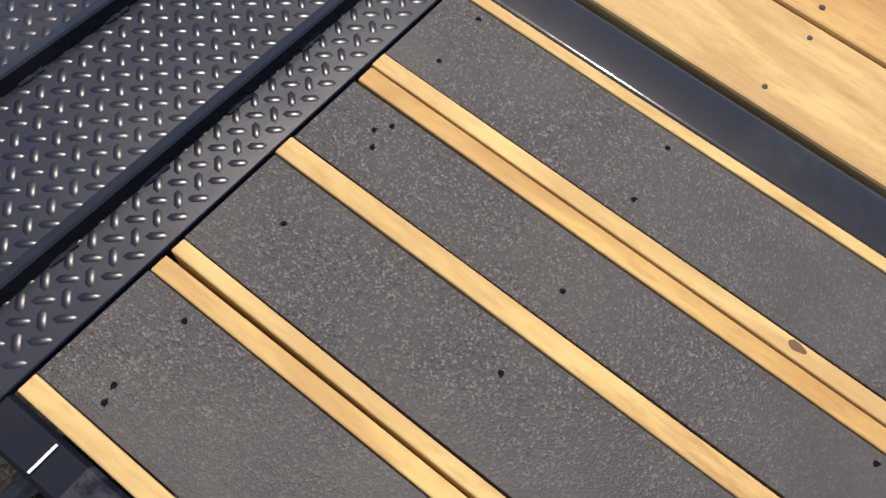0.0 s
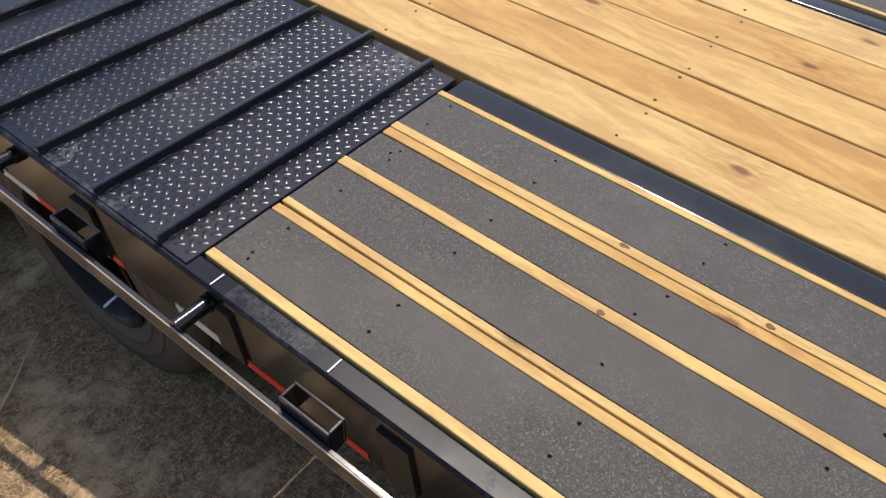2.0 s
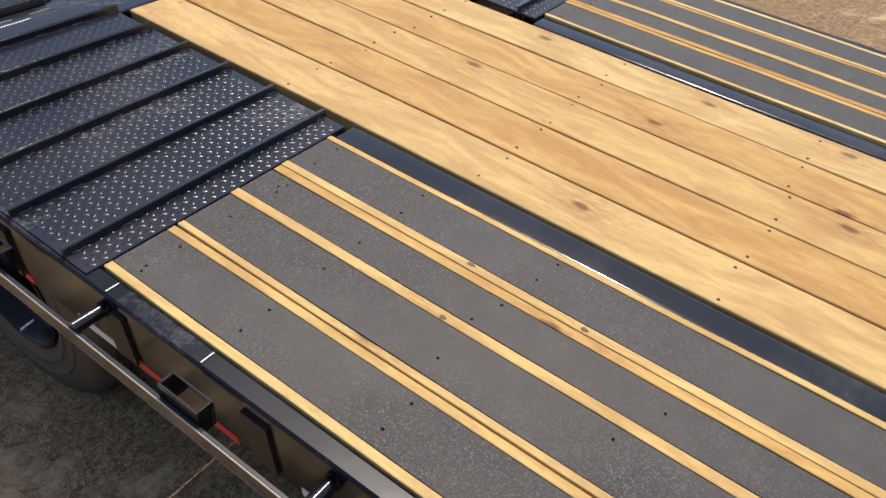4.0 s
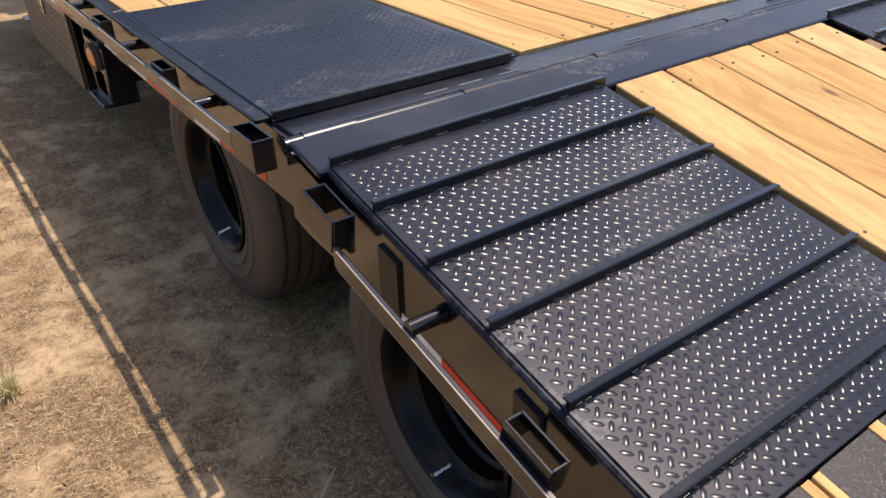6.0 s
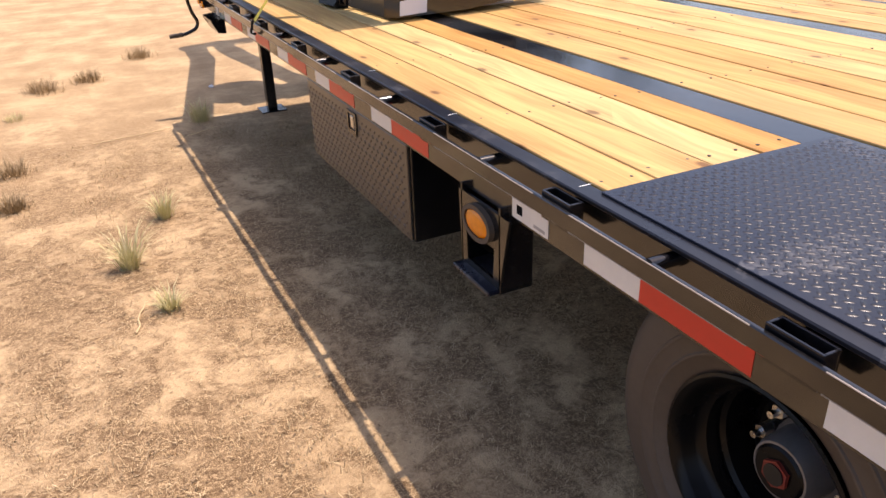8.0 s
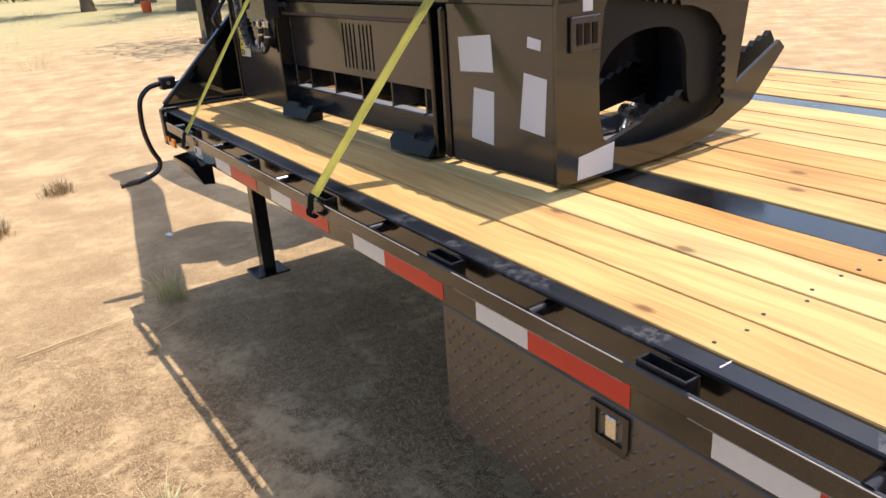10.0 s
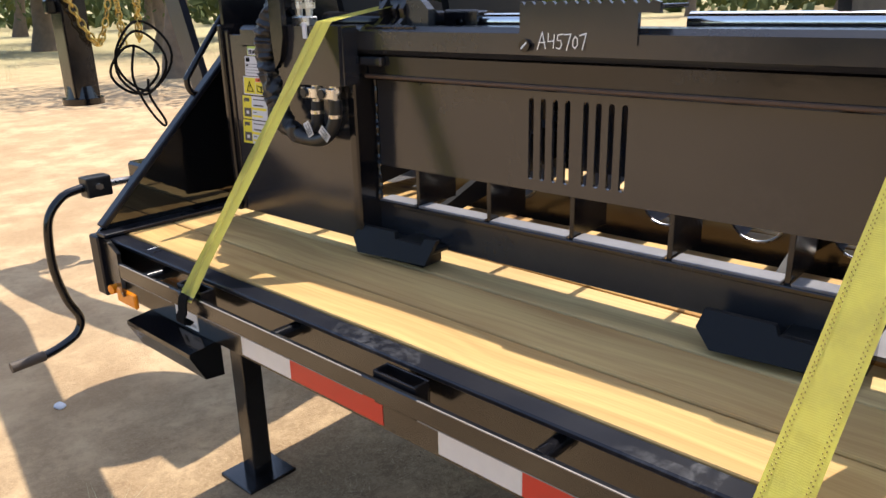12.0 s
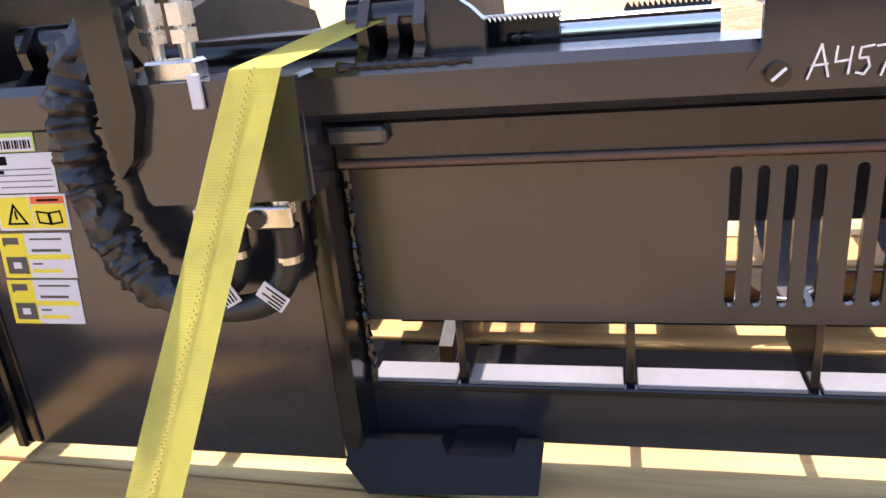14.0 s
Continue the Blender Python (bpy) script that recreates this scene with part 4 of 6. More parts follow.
# ---- gooseneck ahead of the deck
def build_neck():
    for side in (0, 1):
        f = (lambda x: x) if side == 0 else mirror
        # leaning gusset beam
        bm = bmesh.new()
        a, b = sorted((f(0.716), f(0.745)))
        plate(bm, [(5.640, 0.55), (5.720, 0.62), (5.842, 0.99), (6.045, 1.523), (6.25, 2.06), (6.14, 2.06), (5.940, 1.523), (5.745, 0.99), (5.640, 0.75)], [], lambda u, v, w: Vector((a + w, u, v)), b - a)
        part("neck_brace", bm, NECK, trailer, "dark leaning gooseneck brace")
        # broad upright plate behind it
        bm = bmesh.new()
        a, b = sorted((f(1.015), f(1.10)))
        box(bm, (a, 5.55, 0.50), (b, 6.06, 2.1), 0.008, 2)
        part("neck_riser", bm, RAIL, trailer)
        # top beam that runs in towards the coupler
        bm = bmesh.new()
        plate(bm, [(f(0.545), 5.21 + 0.05), (f(0.70), 5.21 + 0.05), (f(1.13), 7.40), (f(1.17), 8.3), (f(1.03), 8.3), (f(0.97), 7.45)], [], lambda u, v, w: Vector((u, v, 2.0 + w)), 0.2)
        part("neck_beam", bm, PAINT, trailer)
    bm = bmesh.new()
    box(bm, (1.008, 5.83, 1.125), (1.0145, 5.975, 1.243), 0.0, 1)
    sign = part("plate_sign", bm, PAPER, trailer, "white sign with the dark letters FL")
    cu = bpy.data.curves.new("letters", "FONT")
    cu.body, cu.size, cu.extrude = "FL", 0.085, 0.0004
    ob = new("letters_tmp", cu)
    dg = bpy.context.evaluated_depsgraph_get()
    me = bpy.data.meshes.new_from_object(ob.evaluated_get(dg))
    bpy.data.objects.remove(ob)
    me.materials.clear()
    me.materials.append(INK)
    again("letters", me, sign, Matrix(((0, 0, -1, 1.0070), (-1, 0, 0, 5.964), (0, 1, 0, 1.155), (0, 0, 0, 1))))
    # Unseen disc in place of a spare tyre, for the round ground shadow.
    bm = bmesh.new()
    cyl(bm, (1.035, 6.035, 1.86), (1.035, 6.035, 1.96), 0.36, 40)
    part("neck_drum", bm, PAINT, trailer, "round black drum between the neck beams", True)
    bm = bmesh.new()
    box(bm, (1.0, 8.05, 1.95), (WIDE - 1.0, 8.32, 2.25), 0.01, 2)
    part("neck_cross", bm, PAINT, trailer)
    bm = bmesh.new()
    box(bm, (MID - 0.08, 8.10, 0.90), (MID + 0.08, 8.26, 2.0), 0.012, 2)
    part("coupler_tube", bm, PAINT, trailer)
    bm = bmesh.new()
    cyl(bm, (MID, 8.18, 0.865), (MID, 8.18, 0.905), 0.125, 28)
    cyl(bm, (MID, 8.18, 0.905), (MID, 8.18, 0.98), 0.10, 28, 0.085)
    part("coupler_foot", bm, PAINT, trailer, "", True)
    bm = bmesh.new()
    box(bm, (MID - 0.14, 8.14, 1.42), (MID - 0.08, 8.20, 1.50), 0.008)
    part("coupler_latch", bm, PAINT, trailer)
    # safety chains and breakaway cable
    rnd = random.Random(8)
    bm = bmesh.new()
    ring = [(0.020 * math.cos(a) * 1.5, 0, 0.020 * math.sin(a)) for a in [2 * math.pi * k / 10 for k in range(11)]]
    tube(bm, ring, 0.006, 6, False)
    link = mesh_of("chain_link", bm, GOLD, True)
    for (xa, za), (xm, zm), (xb, zb) in (((MID - 0.05, 1.52), (MID + 0.10, 1.24), (MID + 0.24, 1.62)), ((MID + 0.22, 1.9), (MID + 0.25, 1.5), (MID + 0.26, 1.22)), ((MID + 0.36, 1.9), (MID + 0.38, 1.5), (MID + 0.37, 1.25))):
        path = smooth_path([(xa, 8.06, za), (xm, 8.05, zm), (xb, 8.06, zb)], 9)
        for k, (p, q) in enumerate(zip(path, path[1:])):
            d = (q - p).normalized()
            m = Matrix.Translation((p + q) / 2) @ d.to_track_quat("X", "Z").to_matrix().to_4x4() @ Matrix.Rotation(radians(90 * (k % 2)), 4, "X")
            again("chain_link", link, trailer, m)
    for k, (cx, cz, rx, rz) in enumerate(((MID + 0.34, 1.10, 0.16, 0.20), (MID + 0.37, 1.14, 0.18, 0.22), (MID + 0.30, 1.06, 0.15, 0.15))):
        pts = [(cx + rx * math.sin(2 * math.pi * i / 28), 8.02 + 0.01 * k + 0.03 * math.sin(i * 0.7), cz + rz * math.cos(2 * math.pi * i / 28)) for i in range(29)]
        bm = bmesh.new()
        tube(bm, pts, 0.0085, 8)
        part("cable_coil", bm, INK, trailer, "black coiled electric cable hanging on the coupler" if k == 0 else "", True)
    bm = bmesh.new()
    tube(bm, smooth_path([(MID + 0.30, 8.0, 1.22), (MID + 0.26, 8.0, 1.02), (MID + 0.33, 8.0, 0.82), (MID + 0.42, 8.0, 0.69), (MID + 0.44, 8.0, 0.72), (MID + 0.36, 8.0, 0.88), (MID + 0.36, 8.0, 1.0)], 5), 0.0085, 8)
    part("cable_coil", bm, INK, trailer, "", True)


GOLD = plain("yellow zinc chain", (0.55, 0.40, 0.12), 0.35, 1.0)
NECK = black_paint("blue black neck paint", base=(0.009, 0.010, 0.018), rough=(0.25, 0.4))
build_neck()


def build_crank():
    y = 5.424
    pts = [(0.106, 0.96), (0.042, 0.954), (-0.006, 0.94), (-0.049, 0.892), (-0.063, 0.817), (-0.063, 0.726), (-0.044, 0.635), (-0.018, 0.571), (-0.033, 0.528), (-0.076, 0.504), (-0.14, 0.488), (-0.226, 0.486)]
    pts = [(a, y, b) for a, b in pts]
    bm = bmesh.new()
    tube(bm, smooth_path(pts, 5), 0.0125, 12)
    h = part("jack_crank", bm, PAINT, trailer, "bent black pipe crank handle", True)
    bm = bmesh.new()
    tube(bm, [(-0.135, y, 0.489), (-0.228, y, 0.485)], 0.0155, 12)
    part("crank_grip", bm, TYRE, h, "", True)
    bm = bmesh.new()
    box(bm, (0.058, y - 0.027, 0.926), (0.133, y + 0.027, 0.986), 0.006, 2)
    part("crank_coupling", bm, DARK, h)
    bm = bmesh.new()
    cyl(bm, (0.093, y - 0.038, 0.958), (0.093, y + 0.038, 0.958), 0.010, 6)
    part("coupling_bolt", bm, CHROME, h)
    bm = bmesh.new()
    cyl(bm, (0.127, y, 0.956), (0.331, y, 0.952), 0.011, 12)
    part("crank_shaft", bm, CHROME, h)
    boxed("crank_bracket", (0.202, 5.21 + 0.04, 0.897), (0.277, y + 0.01, 1.01), PAINT, h, 0.008)


build_crank()
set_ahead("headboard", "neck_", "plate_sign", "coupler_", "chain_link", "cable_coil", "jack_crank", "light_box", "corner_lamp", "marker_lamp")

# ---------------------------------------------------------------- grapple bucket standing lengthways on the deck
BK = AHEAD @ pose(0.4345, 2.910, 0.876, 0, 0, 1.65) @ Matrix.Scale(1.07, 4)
bucket = thing("grapple_bucket", "new black loader grapple bucket strapped down on the pine deck", "bucket", BK)
L, H, REC = 2.045, 0.478, 0.045     # length along the deck, height of the back, depth of the coupler recess


def P(u, v, w):
    """Along the deck, up, and into the bucket."""
    return Vector((w, u, v))


def bpart(name, bm, material, label="", smooth=False, parent=None):
    return part(name, bm, material, parent or bucket, label, smooth)


def bbox(name, u0, u1, v0, v1, w0, w1, material, bevel=0.003, label="", parent=None):
    bm = bmesh.new()
    box(bm, (w0, u0, v0), (w1, u1, v1), bevel, 1)
    return bpart(name, bm, material, label, False, parent)


def build_back():
    bbox("end_panel", 0.008, 0.432, 0.006, H - 0.03, 0.0, 0.010, PANEL, 0.002, "satin black back panel with white labels")
    bbox("end_panel", 1.56, L - 0.008, 0.006, H - 0.01, 0.0, 0.010, PANEL, 0.002, "satin black back panel with warning decals")
    # top beam, rounded fold
    bbox("top_beam", 0.0, L - 0.075, H - 0.045, H + 0.012, -0.004, 0.085, PANEL, 0.010)
    bbox("beam_web", 0.42, 1.60, H - 0.10, H - 0.046, 0.012, 0.075, PAINT, 0.004)
    bbox("weld_lip", 0.50, 1.53, H - 0.096, H - 0.088, 0.004, 0.016, RUST, 0.002)
    # coupler frame: posts and slotted plate
    bbox("coupler_post", 0.434, 0.462, 0.004, H - 0.048, -0.012, 0.05, PAINT, 0.008)
    bbox("coupler_post", 0.488, 0.506, 0.004, H - 0.048, -0.018, 0.05, PAINT, 0.004)
    bbox("coupler_post", 1.540, 1.566, 0.02, H - 0.048, -0.018, 0.05, PAINT, 0.004)
    bm = bmesh.new()
    slots = [slot(0.925 + 0.0255 * i, 0.205, 0.361, 0.0058) for i in range(4)] + [slot(1.040 + 0.0265 * i, 0.203, 0.361, 0.0058) for i in range(4)]
    plate(bm, [(0.500, 0.182), (1.546, 0.182), (1.546, H - 0.09), (0.500, H - 0.09)], slots, lambda u, v, w: P(u, v, REC + w), 0.008)
    bpart("slotted_plate", bm, PANEL, "satin black plate with two sets of four slots")
    # lower bar, sill plates and dividers
    bbox("lower_plate", 0.500, 1.547, 0.012, 0.092, REC, REC + 0.010, PANEL, 0.002)
    bbox("sill_flange", 0.500, 1.547, 0.088, 0.0982, REC - 0.008, REC + 0.006, PAINT, 0.002)
    for k in range(5):
        u = 0.628 + 0.1985 * k
        bbox("divider", u - 0.005, u + 0.005, 0.098, 0.184, REC + 0.002, REC + 0.13, PAINT, 0.001)
    for k in range(6):
        a = max(0.51, 0.628 + 0.1985 * (k - 1) + 0.008)
        b = min(1.536, 0.628 + 0.1985 * k - 0.008)
        bbox("sill_plate", a, b, 0.0985, 0.1035, REC - 0.006, REC + 0.036, SILL, 0.001, "dusty pale grey sill plate")
    # web added to darken the view behind the cells, with round cut-outs
    bm = bmesh.new()
    edge = [(1.60, 0.004), (1.60, 0.094)]
    for k in range(4, -1, -1):
        edge += [(0.590 + 0.1985 * k + 0.055 * math.cos(q), 0.094 + 0.044 * math.sin(q)) for q in [-math.pi * i / 12 for i in range(13)]]
    plate(bm, edge + [(0.45, 0.094), (0.45, 0.004)], [], lambda u, v, w: P(u, v, 0.385 + w), 0.010)
    bpart("rear_web", bm, PAINT, "black web with round cut-outs behind the sill")
    for k in range(5):
        bm = bmesh.new()
        tube(bm, [P(0.590 + 0.1985 * k + 0.053 * math.cos(q), 0.094 + 0.042 * math.sin(q), 0.382) for q in [math.pi * (1.0 + 0.7 * i / 16) for i in range(17)]], 0.0030, 8)
        bpart("cut_edge", bm, CHROME, "bright ground edge of a cut-out", True)
    # lower lugs of the coupler
    for a, b in ((1.322, 1.556), (0.50, 0.734)):
        tilt = lambda u, v, w: P(u, v * 0.66 + 0.003, -0.010 - 0.45 * (0.07 - v) + w)
        bm = bmesh.new()
        plate(bm, [(b, 0.068), (b - 0.112, 0.070), (b - 0.120, 0.050), (a + 0.036, 0.050), (a + 0.032, 0.070), (a, 0.072), (a + 0.006, 0.0), (b - 0.026, -0.012), (b + 0.006, 0.028)], [], tilt, 0.012)
        bpart("coupler_lug", bm, SOOT, "black folded coupler lug")
        bbox("lug_floor", a + 0.01, b - 0.005, 0.016, 0.026, -0.012, REC, SOOT, 0.003)
        bbox("lug_foot", a + 0.03, b - 0.04, -0.015, 0.02, -0.02, REC, SOOT, 0.004)
        bbox("lug_rib", a + 0.036, b - 0.12, 0.024, 0.036, -0.008, REC, SOOT, 0.003)
    bbox("corner_tab", 1.470, 1.535, H - 0.070, H - 0.050, -0.004, 0.014, PANEL, 0.004)
    bm = bmesh.new()
    rnd = random.Random(3)
    tube(bm, [P(1.536 + rnd.uniform(-0.0015, 0.0015), 0.10 + 0.28 * k / 50, 0.042) for k in range(51)], [rnd.uniform(0.003, 0.0065) for k in range(51)], 8)
    bpart("weld_bead", bm, PAINT, "rippled black weld bead", True)
    # end flanges
    bbox("end_flange", L - 0.012, L + 0.006, 0.004, H + 0.014, -0.012, 0.10, PAINT, 0.004)
    bbox("corner_weld", L - 0.03, L - 0.013, 0.01, H, -0.004, 0.004, PAINT, 0.002)


SOOT = plain("dull black steel", (0.007, 0.007, 0.008), 0.5, 0.0, 0.4, 25, 0.3, 0.25)
SILL = plain("dusty grey steel", (0.17, 0.17, 0.185), 0.55, 0.0, 0.35, 14)
build_back()


def build_step_top():
    u0, u1, v0 = 0.848, 1.112, H + 0.002
    bm = bmesh.new()
    top = []
    n = 12
    for k in range(n):
        a = u1 - 0.004 - (u1 - u0 - 0.008) * k / n
        top += [(a, v0 + 0.054), (a - 0.006, v0 + 0.048), (a - 0.012, v0 + 0.054)]
    outline = [(u1 + 0.012, H - 0.014), (u1, H + 0.004), (u1, v0 + 0.050)] + top + [(u0, v0 + 0.050), (u0, v0 + 0.034), (u0 + 0.036, v0 + 0.034), (u0 + 0.036, H - 0.014)]
    plate(bm, outline, [], lambda u, v, w: P(u, v, -0.0075 + w), 0.009)
    step = bpart("grip_step", bm, PANEL, "black tab with a serrated grip step on the top beam")
    bbox("step_top", u0, u1, v0 + 0.040, v0 + 0.047, 0.0015, 0.10, PANEL, 0.001, parent=step)
    for a, b, d in ((0.24, 0.52, 0.12), (1.296, 1.384, 0.105), (1.135, 1.228, 0.165)):
        bm = bmesh.new()
        out = [(a, v0 + 0.0), (b, v0 + 0.0), (b, v0 + 0.032)]
        n = 16
        for k in range(n):
            c = b - (b - a) * k / n
            out += [(c - 0.004, v0 + 0.040), (c - 0.009, v0 + 0.033)]
        plate(bm, out + [(a, v0 + 0.036)], [circle(a + 0.05, v0 + 0.014, 0.008), circle(b - 0.05, v0 + 0.014, 0.008)], lambda u, v, w: P(u, v, d + w), 0.006)
        bpart("grip_strip", bm, PAINT, "black serrated strip behind the top beam")
    # bolt and chalk mark
    for u in (1.098,):
        bm = bmesh.new()
        cyl(bm, P(u, H - 0.018, -0.014), P(u, H - 0.018, 0.0), 0.011, 16)
        bolt = bpart("cap_bolt", bm, PAINT, smooth=True)
        bm = bmesh.new()
        box(bm, (-0.0150, -0.008, -0.0014), (-0.0138, 0.008, 0.0014), 0.0, 1, Matrix.Translation(P(u, H - 0.018, 0)) @ Matrix.Rotation(radians(-42), 4, "X"))
        bpart("bolt_slot", bm, CHALK, parent=bolt)
    # hand marked number, one stroke path for each mark, x to the right and y up
    marks = [[(0, 0), (0.5, 1.1), (0.85, 0.05)], [(0.15, 0.42), (0.8, 0.46)],
             [(1.15, 1.0), (1.1, 0.5), (1.65, 0.55)], [(1.75, 0.95), (1.66, 0.1)],
             [(2.6, 0.98), (2.1, 0.92), (2.05, 0.58), (2.4, 0.6), (2.5, 0.3), (2.3, 0.05), (1.98, 0.12)],
             [(2.75, 0.95), (3.4, 1.0), (3.0, 0.0)],
             [(3.85, 0.85), (3.62, 0.6), (3.62, 0.25), (3.85, 0.12), (4.08, 0.35), (4.05, 0.7), (3.85, 0.85)],
             [(4.25, 0.9), (4.9, 1.05), (4.55, 0.05)]]
    bm = bmesh.new()
    k = 0.0198
    for m in marks:
        pts = [P(1.073 - x * k, H - 0.024 + y * 0.0265, -0.0083) for x, y in m]
        for p, q in zip(pts, pts[1:]):
            d = (q - p).normalized()
            n = Vector((0, -d.z, d.y)) * 0.0010
            bm.faces.new([bm.verts.new(c) for c in (p - n - d * 0.0008, q - n + d * 0.0008, q + n + d * 0.0008, p + n - d * 0.0008)])
    bpart("chalk_mark", bm, CHALK, "white hand marked number A45707")


build_step_top()


TEXT = plain("grey brown print", (0.10, 0.085, 0.07), 0.8)


def build_stickers():
    def quad(name, pts, material, label, w=-0.0012, parent=None):
        bm = bmesh.new()
        plate(bm, pts, [], lambda u, v, k: P(u, v, w + k), 0.0010)
        return bpart(name, bm, material, label, parent=parent)

    quad("paper_label", [(0.381, 0.353), (0.242, 0.366), (0.235, 0.270), (0.377, 0.262)], PAPER, "blank white paper label")
    quad("paper_label", [(0.320, 0.223), (0.234, 0.219), (0.243, 0.074), (0.339, 0.082)], PAPER, "blank white paper label")
    quad("paper_label", [(0.115, 0.280), (0.032, 0.270), (0.042, 0.129), (0.134, 0.137)], PAPER, "blank white paper label")
    quad("paper_label", [(0.099, 0.368), (0.052, 0.361), (0.054, 0.336), (0.102, 0.342)], PAPER, "small white paper label")
    # decals stacked on the far panel: u of both edges, v of both edges
    def decal(name, u1, u0, v1, v0, material, label):
        lean = 0.10 * (v1 - v0)
        d = quad(name, [(u1, v1), (u0, v1), (u0 + lean, v0), (u1 + lean, v0)], material, label)

        def field(name, a, b, c, e, material, w=-0.0016):
            """A field in parts of the decal's width and height from its upper corner."""
            pu = lambda s, t: u1 + (u0 - u1) * s + lean * t
            pv = lambda t: v1 + (v0 - v1) * t
            return quad(name, [(pu(a, c), pv(c)), (pu(b, c), pv(c)), (pu(b, e), pv(e)), (pu(a, e), pv(e))], material, "", w, d)
        return d, field

    d, field = decal("barcode_label", 1.940, 1.890, 0.443, 0.418, GREEN, "green and white barcode label")
    field("label_field", 0.04, 0.96, 0.32, 0.96, PAPER)
    for k in range(11):
        field("barcode_bar", 0.10 + 0.075 * k, 0.10 + 0.075 * k + 0.028 + 0.014 * (k % 3), 0.45, 0.85, INK, -0.0020)
    d, field = decal("data_label", 1.955, 1.872, 0.416, 0.368, PAPER, "white data label with black and grey bars")
    field("emblem", 0.05, 0.24, 0.06, 0.28, INK)
    for k in range(4):
        field("label_bar", 0.06, 0.94, 0.38 + 0.15 * k, 0.41 + 0.15 * k, SILL)
    field("label_bar", 0.05, 0.16, 0.42, 0.50, INK, -0.0020)
    d, field = decal("warning_decal", 1.970, 1.870, 0.366, 0.321, PAPER, "yellow and orange safety decal with pictograms")
    field("decal_field", 0.03, 0.49, 0.06, 0.94, YELLOW)
    field("decal_field", 0.51, 0.97, 0.28, 0.94, YELLOW)
    field("decal_banner", 0.51, 0.97, 0.06, 0.26, ORANGE)
    field("label_bar", 0.60, 0.90, 0.13, 0.19, INK, -0.0020)
    for c, w0, w1 in ((1.9455, 0.015, 0.0105),):
        bm = bmesh.new()
        plate(bm, [(c - w0, 0.3285), (c + w0, 0.3285), (c, 0.356)], [[(c - w1, 0.331), (c + w1, 0.331), (c, 0.3505)]], lambda u, v, k: P(u, v, -0.0022 + k), 0.0005)
        bpart("pictogram", bm, INK, parent=d)
    quad("pictogram", [(c - 0.0012, 0.335), (c + 0.0012, 0.335), (c + 0.0012, 0.346), (c - 0.0012, 0.346)], INK, "", -0.0022, d)
    for s in (-1, 1):
        c = 1.899
        bm = bmesh.new()
        plate(bm, [(c, 0.3275), (c + s * 0.017, 0.330), (c + s * 0.017, 0.346), (c, 0.3435)], [[(c + s * 0.002, 0.3300), (c + s * 0.015, 0.3320), (c + s * 0.015, 0.3436), (c + s * 0.002, 0.3416)]], lambda u, v, k: P(u, v, -0.0022 + k), 0.0005)
        bpart("pictogram", bm, INK, parent=d)
    for u1, v1, v0 in ((1.982, 0.317, 0.258), (1.990, 0.255, 0.194)):
        d, field = decal("data_label", u1, u1 - 0.103, v1, v0, PAPER, "white data label with yellow strips and a dark square")
        field("label_side", 0.0, 0.37, 0.0, 1.0, YELLOW, -0.0014)
        field("emblem", 0.06, 0.28, 0.09, 0.28, TEXT)
        field("emblem_foot", 0.10, 0.34, 0.24, 0.34, YELLOW, -0.0020)
        field("label_bar", 0.44, 0.88, 0.11, 0.15, TEXT)
        field("label_bar", 0.44, 0.84, 0.35, 0.41, TEXT)
        field("label_strip", 0.04, 0.96, 0.47, 0.58, YELLOW)
        field("label_square", 0.06, 0.35, 0.52, 0.90, TEXT, -0.0020)
        field("square_mark", 0.15, 0.26, 0.64, 0.78, PAPER, -0.0024)
        field("label_bar", 0.42, 0.56, 0.66, 0.70, TEXT)
        field("label_strip", 0.40, 0.80, 0.80, 0.88, YELLOW)


build_stickers()


